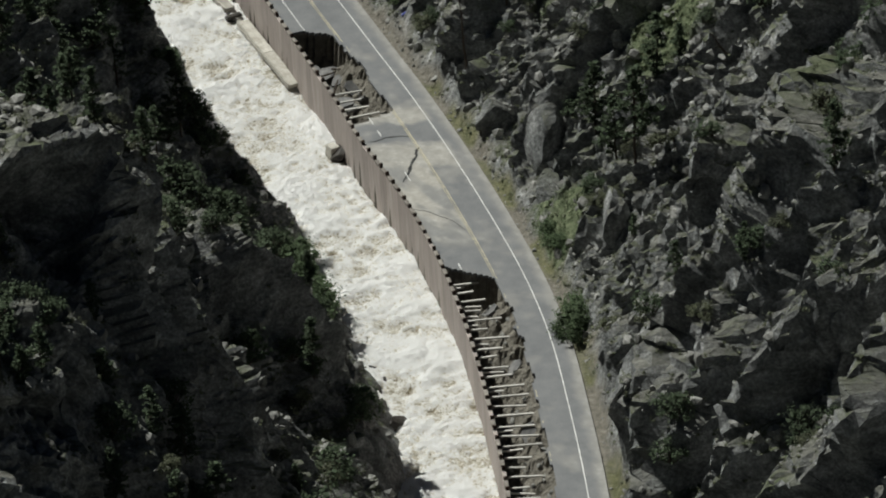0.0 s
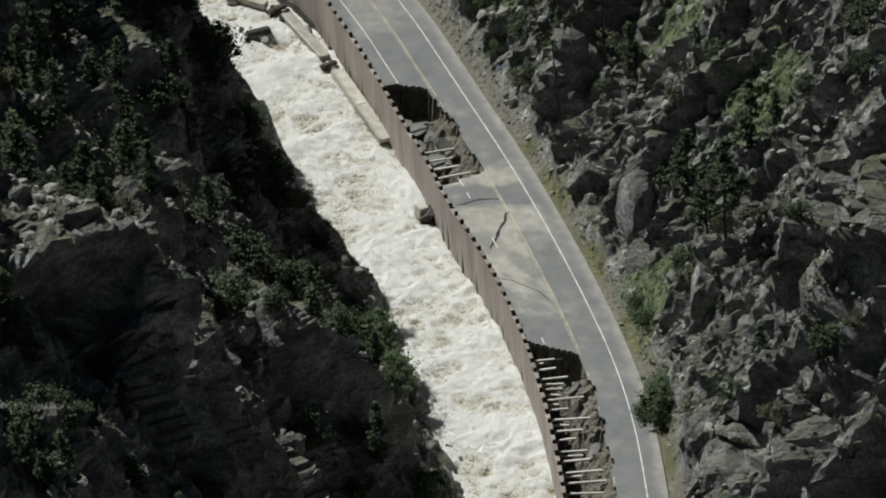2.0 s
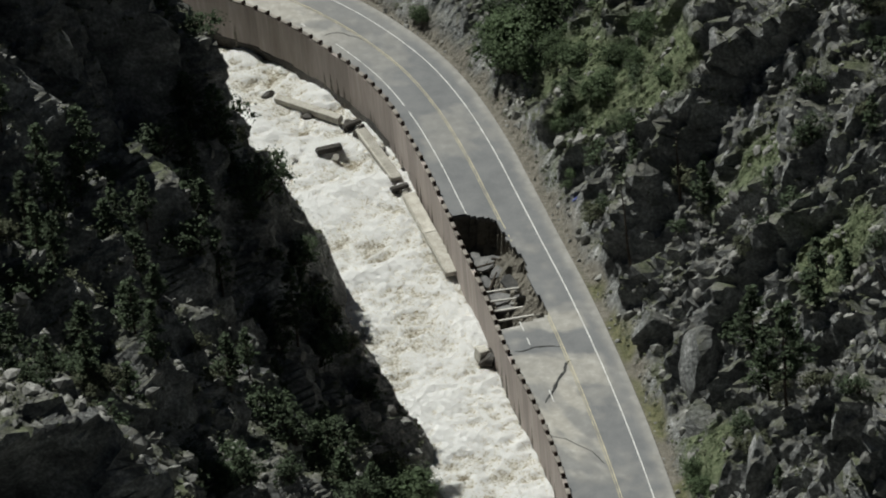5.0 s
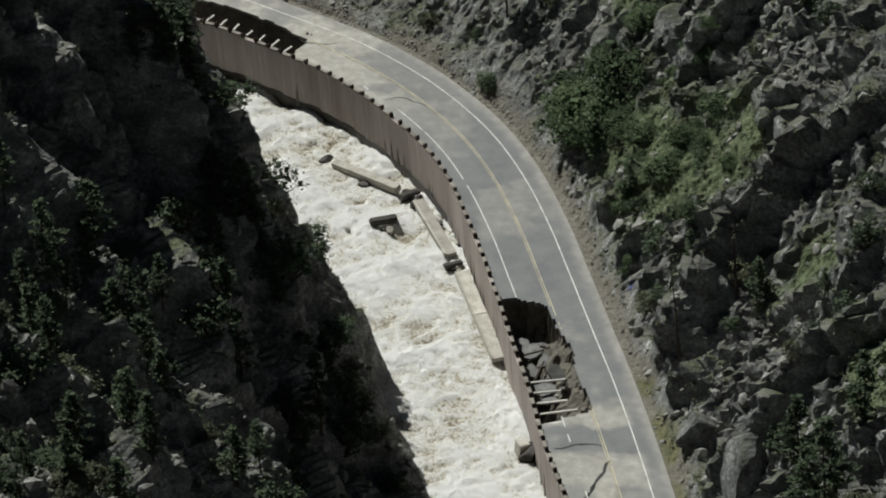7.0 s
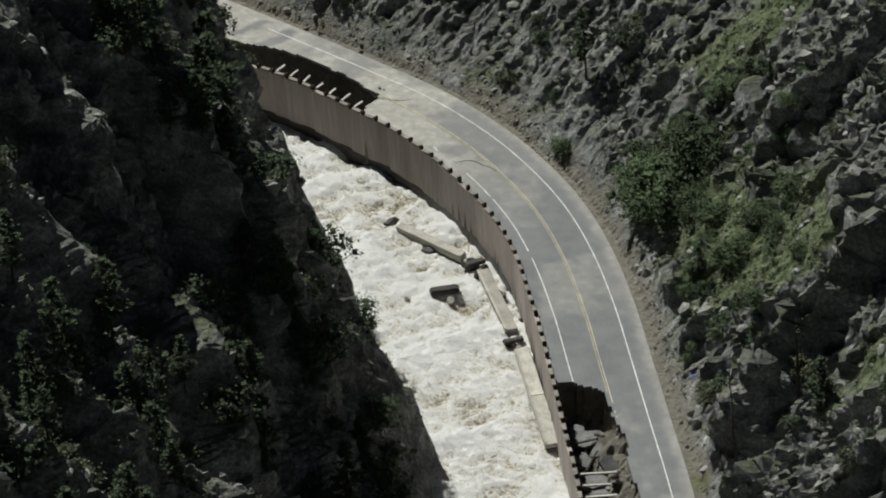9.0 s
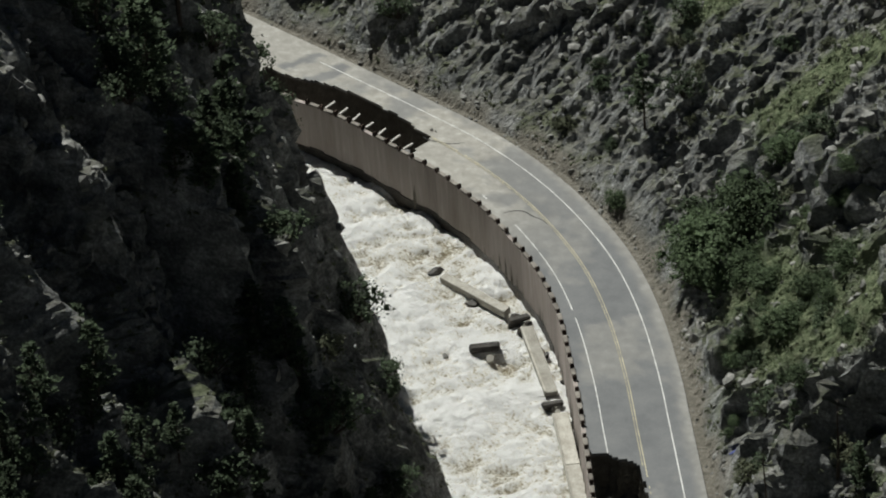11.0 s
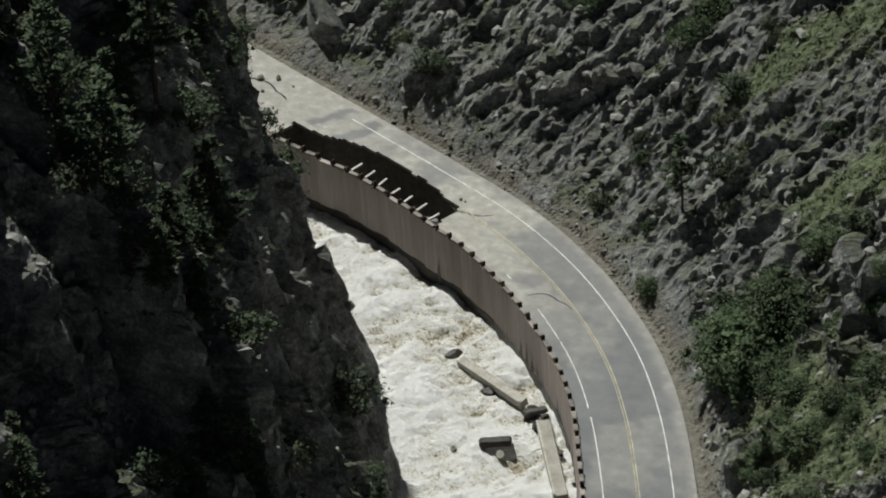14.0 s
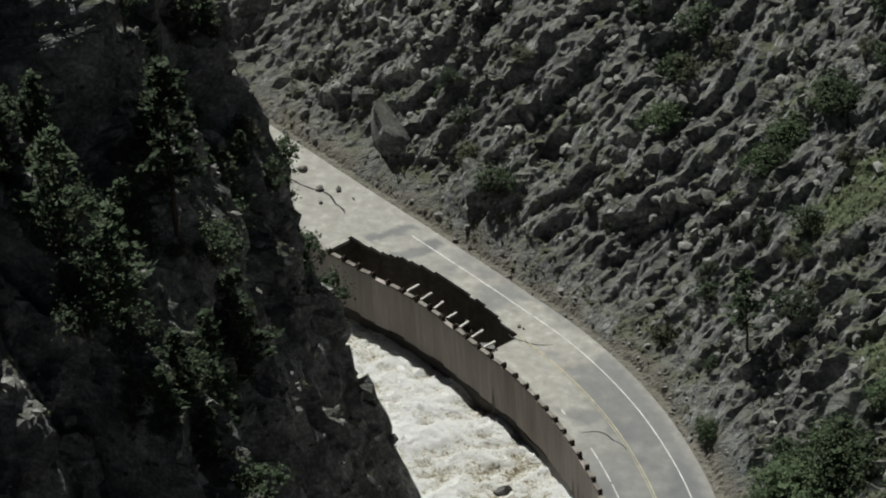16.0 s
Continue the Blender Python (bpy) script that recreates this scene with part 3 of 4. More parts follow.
panel_me, cap_me, pile_me = panel_mesh(), cap_mesh(), pile_mesh()
rng = random.Random(4)
for s in joints:
    x, y, z = along(s + SPACING / 2, 0.0, wall_line, wall_s)
    x2, y2, _ = along(s + SPACING, 0.0, wall_line, wall_s)
    x1, y1, z1 = along(s, 0.0, wall_line, wall_s)
    turn = math.degrees(math.atan2(y2 - y1, x2 - x1))
    part_mesh("panel", panel_me, retaining_wall, pose(x, y, z, 0, 0, turn))
    part_mesh("pile", pile_me, retaining_wall, pose(x1, y1, z1 + rng.uniform(-0.1, 0.12), rng.uniform(-1, 1), rng.uniform(-1.5, 1.5), turn))
    if rng.random() < 0.85:
        part_mesh("cap_block", cap_me, retaining_wall, pose(x, y, z + rng.uniform(-0.03, 0.03), 0, rng.uniform(-2, 2), turn + rng.uniform(-2, 2)))


# Added part: dark colour standing for shade and wetness along the wall's base.
def shade_strip_mesh():
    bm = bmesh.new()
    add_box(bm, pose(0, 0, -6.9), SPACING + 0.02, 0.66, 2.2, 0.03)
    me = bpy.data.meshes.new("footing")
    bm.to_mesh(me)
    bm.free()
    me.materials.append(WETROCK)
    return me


shade_strip_me = shade_strip_mesh()
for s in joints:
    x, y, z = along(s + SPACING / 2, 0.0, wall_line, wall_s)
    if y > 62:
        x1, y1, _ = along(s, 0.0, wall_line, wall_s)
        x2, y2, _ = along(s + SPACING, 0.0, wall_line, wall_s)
        tagged(part_mesh("footing", shade_strip_me, retaining_wall, pose(x, y, z + 0.15 * math.sin(s), 0, 0, math.degrees(math.atan2(y2 - y1, x2 - x1)))), "added dark strip for shade and wetness at the wall base")


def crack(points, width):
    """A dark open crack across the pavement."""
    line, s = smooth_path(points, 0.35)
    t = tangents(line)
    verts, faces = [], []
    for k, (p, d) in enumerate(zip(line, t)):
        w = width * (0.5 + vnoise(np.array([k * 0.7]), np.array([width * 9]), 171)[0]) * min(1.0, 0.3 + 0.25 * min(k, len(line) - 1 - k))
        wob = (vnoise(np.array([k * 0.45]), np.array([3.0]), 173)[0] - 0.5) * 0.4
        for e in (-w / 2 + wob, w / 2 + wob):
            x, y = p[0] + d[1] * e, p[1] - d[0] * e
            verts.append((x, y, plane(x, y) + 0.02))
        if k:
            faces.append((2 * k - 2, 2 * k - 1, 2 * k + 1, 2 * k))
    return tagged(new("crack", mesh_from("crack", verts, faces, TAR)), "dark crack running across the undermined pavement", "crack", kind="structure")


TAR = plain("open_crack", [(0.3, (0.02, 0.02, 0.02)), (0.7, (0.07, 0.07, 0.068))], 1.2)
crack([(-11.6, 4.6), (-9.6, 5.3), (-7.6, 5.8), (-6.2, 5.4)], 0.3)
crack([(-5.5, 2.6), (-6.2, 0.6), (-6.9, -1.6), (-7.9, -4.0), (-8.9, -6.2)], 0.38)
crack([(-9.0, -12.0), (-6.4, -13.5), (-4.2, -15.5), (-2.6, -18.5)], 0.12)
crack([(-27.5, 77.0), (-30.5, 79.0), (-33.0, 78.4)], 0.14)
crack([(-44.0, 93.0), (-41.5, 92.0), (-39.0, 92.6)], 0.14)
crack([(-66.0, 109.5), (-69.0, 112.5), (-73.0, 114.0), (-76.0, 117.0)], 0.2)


# ---- trees and shrubs ----
ground_tree = BVHTree.FromPolygons([tuple(v.co) for v in ground_mesh.vertices], [tuple(p.vertices) for p in ground_mesh.polygons])


def ground_at(x, y):
    hit = ground_tree.ray_cast(Vector((x, y, 600.0)), Vector((0, 0, -1)))[0]
    return hit.z


def leaf_quads(centres, out, size, gen):
    """Small four-cornered leaves that face outwards and up from their plant."""
    n = len(centres)
    out = out / (np.linalg.norm(out, axis=1)[:, None] + 1e-6)
    face = out * 0.7 + (0, 0, 0.6) + gen.normal(size=(n, 3)) * 0.5
    a = np.cross(face, gen.normal(size=(n, 3)))
    a /= np.linalg.norm(a, axis=1)[:, None]
    b = np.cross(face, a)
    b /= np.linalg.norm(b, axis=1)[:, None]
    w = (size * gen.uniform(0.6, 1.4, n))[:, None]
    a, b = a * w, b * w * 0.7
    verts = np.stack([centres - a - b * 0.4, centres - b, centres + a + b * 0.2, centres + b], 1).reshape(-1, 3)
    return verts, np.arange(4 * n).reshape(-1, 4)


def tufts(centres, sizes, gen):
    """Small ragged knots of twigs inside the foliage, as triangles."""
    bm = bmesh.new()
    bmesh.ops.create_icosphere(bm, subdivisions=1, radius=1)
    ball = np.array([v.co[:] for v in bm.verts])
    tri = np.array([[v.index for v in f.verts] for f in bm.faces])
    bm.free()
    n = len(centres)
    shape = ball[None] * gen.uniform(0.4, 1.5, (n, len(ball), 1)) * sizes[:, None, None] * np.array((1, 1, 0.62))
    return (shape + centres[:, None]).reshape(-1, 3), (tri[None] + len(ball) * np.arange(n)[:, None, None]).reshape(-1, 3)


def sprays(centres, along_dir, length, width, gen):
    """Long narrow needle sprays, pointing out along their branches."""
    n = len(centres)
    a = along_dir + gen.normal(size=(n, 3)) * 0.45
    a /= np.linalg.norm(a, axis=1)[:, None]
    b = np.cross(a, gen.normal(size=(n, 3)) * 0.5 + (0, 0, 1))
    b /= np.linalg.norm(b, axis=1)[:, None]
    w = gen.uniform(0.6, 1.4, n)[:, None]
    a, b = a * w * length, b * w * width
    verts = np.stack([centres - a, centres - b, centres + a * 0.8, centres + b], 1).reshape(-1, 3)
    return verts, np.arange(4 * n).reshape(-1, 4)


def foliage(name, knots, leaves, mat):
    (v1, f1), (v2, q) = knots, leaves
    f2 = np.vstack([q[:, [0, 1, 2]], q[:, [0, 2, 3]]]) + len(v1)
    return quads_mesh(name, np.vstack([v1, v2]), np.vstack([f1, f2]), mat)


def limb(verts, faces, p, q, r0, r1, sides=6):
    """A tapered stick from p to q."""
    p, q = Vector(p), Vector(q)
    turn = (q - p).to_track_quat("Z", "Y")
    base = len(verts)
    for c, r in ((p, r0), (q, r1)):
        for k in range(sides):
            ang = 2 * math.pi * k / sides
            verts.append(tuple(c + turn @ Vector((math.cos(ang) * r, math.sin(ang) * r, 0))))
    for k in range(sides):
        faces.append((base + k, base + (k + 1) % sides, base + sides + (k + 1) % sides, base + sides + k))


def pine(seed, height, radius, bare=0.22):
    gen, r = np.random.default_rng(seed), random.Random(seed)
    root = new("pine_tree")
    verts, faces = [], []
    last = Vector((0, 0, -1.0))
    for k in range(1, 6):
        nxt = Vector((r.uniform(-0.12, 0.12), r.uniform(-0.12, 0.12), height * k / 5))
        limb(verts, faces, last, nxt, 0.03 * height * (1 - (k - 1) / 5.3) * 0.55, 0.03 * height * (1 - k / 5.3) * 0.55, 7)
        last = nxt
    knots, centres, ways = [], [], []
    z = height * bare
    while z < height * 0.98:
        u = (z / height - bare) / (1 - bare)
        reach = radius * (min(1.0, 0.45 + 2.2 * u) * (1 - u) ** 0.75 + 0.06)
        for _ in range(r.randint(3, 5)):
            ang, length = r.uniform(0, 6.28), reach * r.uniform(0.5, 1.2)
            tip = Vector((math.cos(ang) * length, math.sin(ang) * length, z + 0.1 * length + r.uniform(-0.3, 0.2)))
            limb(verts, faces, (0, 0, z), tip, 0.06, 0.015, 4)
            way = np.array(tip) - (0, 0, z)
            way /= np.linalg.norm(way)
            for _ in range(max(1, int(length * 0.9))):
                knots.append(np.array(Vector((0, 0, z)).lerp(tip, r.uniform(0.35, 0.95))))
            for _ in range(int(5 + length * 7.5)):
                f = r.uniform(0.3, 1.08)
                spread = 0.1 + 0.3 * length * 0.4 * (1.1 - f) + 0.12
                centres.append(np.array(Vector((0, 0, z)).lerp(tip, f)) + gen.normal(size=3) * (spread, spread, 0.12))
                ways.append(way + (0, 0, 0.25))
        z += height * r.uniform(0.035, 0.06)
    part_mesh("trunk", mesh_from("trunk", verts, faces, BARK), root)
    knots, centres, ways = np.array(knots), np.array(centres), np.array(ways)
    part_mesh("crown", foliage("crown", tufts(knots, gen.uniform(0.2, 0.42, len(knots)), gen), sprays(centres, ways, 0.36, 0.13, gen), PINE), root)
    return root


def shrub(name, seed, height, radius, mat, clumps=30, leaf=0.125, per=26):
    gen, r = np.random.default_rng(seed), random.Random(seed)
    root = new(name)
    verts, faces, centres = [], [], []
    for _ in range(clumps):
        ang, f = r.uniform(0, 6.28), math.sqrt(r.uniform(0.02, 1))
        lobe = 1 + 0.25 * math.sin(2 * ang + seed) + 0.15 * math.sin(5 * ang + 2 * seed)
        top = Vector((math.cos(ang) * radius * f * lobe, math.sin(ang) * radius * f * lobe, height * (r.uniform(0.3, 1.0) * (1 - 0.45 * f * f))))
        limb(verts, faces, (0, 0, -0.6), top, 0.05 + 0.01 * height, 0.015, 4)
        centres.append(top)
    part_mesh("stem", mesh_from("stem", verts, faces, BARK), root)
    centres = np.array(centres)
    sizes = radius * gen.uniform(0.14, 0.3, len(centres))
    many = np.repeat(np.arange(len(centres)), per)
    leaves = centres[many] + gen.normal(size=(len(many), 3)) * (sizes[many, None] * (0.85, 0.85, 0.6))
    part_mesh("crown", foliage("crown", tufts(centres, sizes * 0.6, gen), leaf_quads(leaves, leaves - centres[many] + leaves * (0.5, 0.5, 0.2), leaf, gen), mat), root)
    return root


def plant(ob, x, y, size, turn, sink=0.15, squash=1.0):
    return copy_thing(ob, pose(x, y, ground_at(x, y) - sink, 0, 0, turn) @ Matrix.Diagonal((size, size, size * squash, 1)))


pines = [pine(11, 12.0, 2.9), pine(12, 11.0, 2.4, 0.15), pine(13, 9.0, 2.6, 0.12), pine(14, 13.5, 3.1, 0.3)]
for ob in pines:
    tagged(ob, "dark green ponderosa pine rooted in the rocky slope", "tree", "pines on the canyon sides")
round_shrubs = [shrub("juniper_shrub", 21, 2.6, 1.7, PINE), shrub("juniper_shrub", 22, 2.0, 1.6, SCRUB), shrub("juniper_shrub", 23, 3.4, 1.9, PINE, 34)]
for ob in round_shrubs:
    tagged(ob, "grey-green shrub growing between rocks on the slope", "shrub", "shrubs on the canyon sides")
leafy = [shrub("leafy_bush", 31, 3.6, 2.2, BROAD, 60, 0.1, 60), shrub("leafy_bush", 32, 2.6, 2.3, BROAD, 50, 0.1, 55)]
for ob in leafy:
    tagged(ob, "bright green leafy bush beside the road and river", "bush", "leafy bushes in the canyon")

# x, y, size, kind: trees that stand out
MARKED = [(-57.0, 33.5, 1.45, 0), (-54.0, 37.5, 1.3, 3), (-52.5, 29.0, 1.15, 1), (-60.5, 15.0, 1.3, 3), (-58.0, 20.0, 1.2, 0), (-51.0, 22.5, 1.1, 1), (-55.5, 12.5, 1.0, 0), (-49.0, 17.5, 0.9, 2),
          (17.0, -29.5, 1.05, 3), (14.7, -14.0, 0.9, 0), (21.6, -19.7, 0.9, 1), (15.5, -23.8, 0.85, 3), (-17.6, 88.0, 0.75, 3), (27.0, -96.0, 0.8, 1), (30.0, 22.0, 0.8, 2), (12.0, 96.0, 0.8, 1)]
for k, (x, y, size, kind) in enumerate(MARKED):
    plant(pines[kind], x, y, size, 47 * k, 0.3)
BUSHES = [(6.6, -43.0, 1.15, 0), (7.3, -39.5, 0.95, 1), (7.6, -27.0, 0.75, 1), (6.8, -23.0, 0.6, 0), (-20.2, 80.6, 0.6, 0), (-9.5, 68.5, 1.3, 0), (-7.0, 65.0, 2.0, 0), (-4.0, 68.5, 1.8, 0), (-8.2, 61.5, 1.3, 1), (-10.0, 65.0, 1.2, 1),
          (-3.7, 61.0, 1.0, 1), (-1.0, 56.0, 1.0, 1), (1.4, 47.2, 1.0, 1), (-2.0, 50.0, 0.9, 1), (4.0, 51.5, 0.9, 1), (4.4, 34.0, 0.8, 1), (7.6, 52.0, 0.9, 1), (-0.2, 75.3, 1.0, 0), (-24.0, -22.5, 1.35, 0), (-23.2, -29.5, 1.45, 1), (-24.5, -26.0, 1.2, 0),
          (-31.5, 114.5, 1.0, 1), (-17.4, 110.0, 1.2, 1), (-13.0, 111.0, 1.2, 1), (-20.0, 108.0, 0.9, 1)]
for k, (x, y, size, kind) in enumerate(BUSHES):
    plant(leafy[kind], x, y, size, 61 * k, 0.2)

rng = random.Random(9)
placed = 0
while placed < 330:                                  # left canyon side
    x, y = rng.uniform(-78, -19), rng.uniform(-128, 95)
    off = float(off_line(np.array([x]), np.array([y]), bank_line)[0][0])
    if off > -4.0 or vnoise(np.array([x / 11]), np.array([y / 11]), 201)[0] < 0.38:
        continue
    plant(rng.choice(pines), x, y, rng.uniform(0.45, 0.85), rng.uniform(0, 360), 0.4) if off < -9 and rng.random() < 0.42 else plant(rng.choice(round_shrubs), x, y, rng.uniform(0.7, 1.6), rng.uniform(0, 360))
    placed += 1
placed = 0
while placed < 190:                                  # rock side
    x, y = rng.uniform(-60, 44), rng.uniform(-128, 140)
    off = float(off_line(np.array([x]), np.array([y]), road_line)[0][0])
    if off < EDGE + 4 or off > 48 or vnoise(np.array([x / 9]), np.array([y / 9]), 211)[0] < 0.42:
        continue
    plant(rng.choice(pines), x, y, rng.uniform(0.3, 0.6), rng.uniform(0, 360), 0.3) if rng.random() < 0.16 else plant(rng.choice(round_shrubs), x, y, rng.uniform(0.45, 1.15), rng.uniform(0, 360))
    placed += 1
for k in range(34):                                  # the green gully above the bend
    plant(leafy[k % 2], rng.uniform(-6, 10), rng.uniform(36, 66), rng.uniform(0.25, 0.55), rng.uniform(0, 360))
for ob in pines + round_shrubs + leafy:              # the first of each kind stands on the upper slopes
    k = (pines + round_shrubs + leafy).index(ob)
    x, y = -70 - 2 * k, -60 + 14 * k
    ob.matrix_basis = pose(x, y, ground_at(x, y) - 0.3)


# ---- low scrub and loose stones ----
def slope_points(count, seed, lo, gate):
    gen = np.random.default_rng(seed)
    x, y = gen.uniform(-78, 46, count), gen.uniform(-130, 145, count)
    _, _, ro, wo, bo = terrain(x, y)
    ok = ((ro > EDGE + lo) & (ro < 55) | (bo < -1.5) & (bo > -60)) & (fbm(x / 6, y / 6, seed, 3) > gate - 0.16 * (bo < 0))
    x, y = x[ok], y[ok]
    return np.stack([x, y, [ground_at(p, q) for p, q in zip(x, y)]], 1), gen


def scrub_field(name, label, at, gen, mat, leaves, leaf, low, high):
    size = gen.uniform(low, high, len(at))
    c = np.repeat(at, leaves, 0) + gen.normal(size=(len(at) * leaves, 3)) * (np.repeat(size, leaves)[:, None] * (0.6, 0.6, 0.4)) + (0, 0, 0.15)
    return tagged(new(name, foliage(name, tufts(at, size * 0.4, gen), leaf_quads(c, c - np.repeat(at, leaves, 0), leaf, gen), mat)), label, "scrub", kind="stuff")


at, gen = slope_points(18000, 301, 1.4, 0.42)
scrub_field("scrub", "low grey-green scrub scattered over the slopes", at, gen, SCRUB, 12, 0.115, 0.25, 0.8)
gen = np.random.default_rng(311)
mi, mj = np.nonzero((meadow > 0.35) & (gen.uniform(size=meadow.shape) < 0.3))
at = np.stack([PX[mi, mj], PY[mi, mj], Z[mi, mj]], 1)
scrub_field("meadow_grass", "light green grass and brush in the gullies", at, gen, MEADOW, 9, 0.1, 0.25, 0.55)


def stone_field(name, label, at, size, gen, mat):
    t = (1 + 5 ** 0.5) / 2
    ico = np.array([(-1, t, 0), (1, t, 0), (-1, -t, 0), (1, -t, 0), (0, -1, t), (0, 1, t), (0, -1, -t), (0, 1, -t), (t, 0, -1), (t, 0, 1), (-t, 0, -1), (-t, 0, 1)]) / 1.9
    tri = np.array([(0, 11, 5), (0, 5, 1), (0, 1, 7), (0, 7, 10), (0, 10, 11), (1, 5, 9), (5, 11, 4), (11, 10, 2), (10, 7, 6), (7, 1, 8), (3, 9, 4), (3, 4, 2), (3, 2, 6), (3, 6, 8), (3, 8, 9), (4, 9, 5), (2, 4, 11), (6, 2, 10), (8, 6, 7), (9, 8, 1)])
    n = len(at)
    shape = ico[None] * gen.uniform(0.65, 1.25, (n, 12, 1)) * gen.uniform(0.5, 1.3, (n, 1, 3)) * size[:, None, None]
    ang = gen.uniform(0, 6.28, n)
    cs, sn = np.cos(ang)[:, None], np.sin(ang)[:, None]
    shape = np.stack([shape[..., 0] * cs - shape[..., 1] * sn, shape[..., 0] * sn + shape[..., 1] * cs, shape[..., 2]], 2)
    v = (shape + at[:, None]).reshape(-1, 3)
    f = (tri[None] + 12 * np.arange(n)[:, None, None]).reshape(-1, 3)
    return tagged(new(name, quads_mesh(name, v, f, mat)), label, "stones", kind="stuff")


SCREE = plain("scree_stone", [(0.3, (0.12, 0.12, 0.11)), (0.7, (0.34, 0.335, 0.31))], 0.7, depth=0.1, island=True)
at, gen = slope_points(16000, 331, 1.5, 0.42)
stone_field("loose_stones", "angular grey stones scattered over the slopes", at, 0.16 + 0.75 * gen.uniform(0, 1, len(at)) ** 2.5, gen, SCREE)
gen = np.random.default_rng(341)
s, o = gen.uniform(station(-3, -100), station(-85, 121), 900), EDGE + gen.uniform(0.3, 2.6, 900) ** 1.3
x, y, _ = along(s, o)
stone_field("roadside_stones", "fallen stones along the gravel shoulder", np.stack([x, y, [ground_at(p, q) for p, q in zip(x, y)]], 1), 0.06 + 0.3 * gen.uniform(0, 1, 900) ** 4, gen, SCREE)
x, y = gen.uniform(-60, 2, 9000), gen.uniform(-80, 106, 9000)
ro = off_line(x, y, road_line)[0]
wo = off_line(x, y, wall_line)[0]
ok = (in_hole(x, y, ro) > 0.3) & (wo > 0.4)
x, y = x[ok], y[ok]
stone_field("washout_rubble", "rubble and broken fill in the washed-out pits", np.stack([x, y, terrain(x, y)[0] + plane(x, y)], 1), 0.12 + 0.4 * gen.uniform(0, 1, len(x)) ** 3, gen, SCREE)


# ---- boulders ----
def boulder(name, x, y, z, sx, sy, sz, turn, seed, mat, label, category="boulder", rough=0.35, group=""):
    bm = bmesh.new()
    bmesh.ops.create_icosphere(bm, subdivisions=4, radius=1)
    for v in bm.verts:
        p = v.co.copy()
        cell = noise.cell_vector(p * 1.6 + Vector((seed, 0, seed)))
        n1 = noise.noise(p * 1.1 + Vector((seed, seed, 0)))
        n2 = noise.noise(p * 3.4 + Vector((0, seed, seed)))
        v.co *= 1 + rough * n1 + 0.3 * rough * n2 + 0.12 * (cell.x - 0.5)
    cut = random.Random(int(seed * 7))
    for _ in range(20):
        n = Vector((cut.gauss(0, 1), cut.gauss(0, 1), cut.gauss(0, 1))).normalized()
        d = cut.uniform(0.48, 0.8)
        for v in bm.verts:
            over = v.co.dot(n) - d
            if over > 0:
                v.co -= n * over * 0.92
    bm.transform(Matrix.Diagonal((sx, sy, sz, 1)))
    me = bpy.data.meshes.new(name)
    bm.to_mesh(me)
    bm.free()
    me.materials.append(mat)
    ob = new(name, me)
    ob.matrix_basis = pose(x, y, z, 0, 0, turn)
    return tagged(ob, label, category, group)


RIVER_ROCKS = [(-14.9, 12.6, -6.6, 1.5, 1.2, 1.6), (-16.2, -49.6, -7.0, 2.3, 1.4, 1.1), (-17.8, -46.5, -6.6, 2.2, 1.6, 1.3), (-17.2, -41.5, -7.2, 1.1, 0.7, 0.8), (-17.6, -37.0, -7.2, 1.2, 0.9, 0.8), (-16.2, -39.5, -7.3, 0.6, 0.5, 0.6),
               (-30.2, 66.9, -6.6, 1.3, 0.9, 1.0), (-28.6, 65.9, -6.5, 0.9, 0.8, 1.0), (-29.4, 64.8, -6.8, 1.0, 0.7, 0.8), (-24.6, 51.3, -6.7, 1.1, 0.6, 0.8), (-35.5, 70.5, -7.3, 1.4, 1.1, 0.8), (-40.5, 76.0, -7.3, 1.5, 0.8, 0.7), (-37.2, 60.0, -7.5, 0.9, 0.6, 0.7),
               (-20.6, 55.8, -6.6, 0.5, 0.5, 0.5), (-26.0, 60.5, -6.4, 0.5, 0.5, 0.5), (-23.5, 56.0, -6.6, 0.5, 0.4, 0.5), (-19.0, -3.0, -7.4, 1.4, 0.9, 0.7), (-14.8, -24.0, -7.5, 1.3, 0.9, 0.7)]
for k, (x, y, h, sx, sy, sz) in enumerate(RIVER_ROCKS):
    boulder("river_boulder", x, y, h + plane(x, y), sx, sy, sz, 37 * k, 3.0 + k, WETROCK, "wet dark boulder breaking the flood water", group="boulders in the river")
FALLEN = [(-72.8, 116.3, 0.55), (-70.0, 113.3, 0.5), (-68.0, 113.7, 0.42), (-69.2, 110.8, 0.28), (-74.2, 118.6, 0.3), (-76.0, 114.2, 0.35), (-66.0, 112.5, 0.2), (-53.6, 108.3, 0.4), (-43.1, 94.6, 0.22), (-42.6, 94.3, 0.16), (-58.0, 112.0, 0.3)]
for k, (x, y, size) in enumerate(FALLEN):
    base = plane(x, y) if off_line(np.array([x]), np.array([y]), road_line)[0][0] < EDGE else ground_at(x, y)
    boulder("fallen_rock", x, y, base + size * 0.45, size * 1.2, size, size * 0.8, 51 * k, 40.0 + k, STONE, "fallen rock lying on the muddy road", "rock", group="fallen rocks on the road")
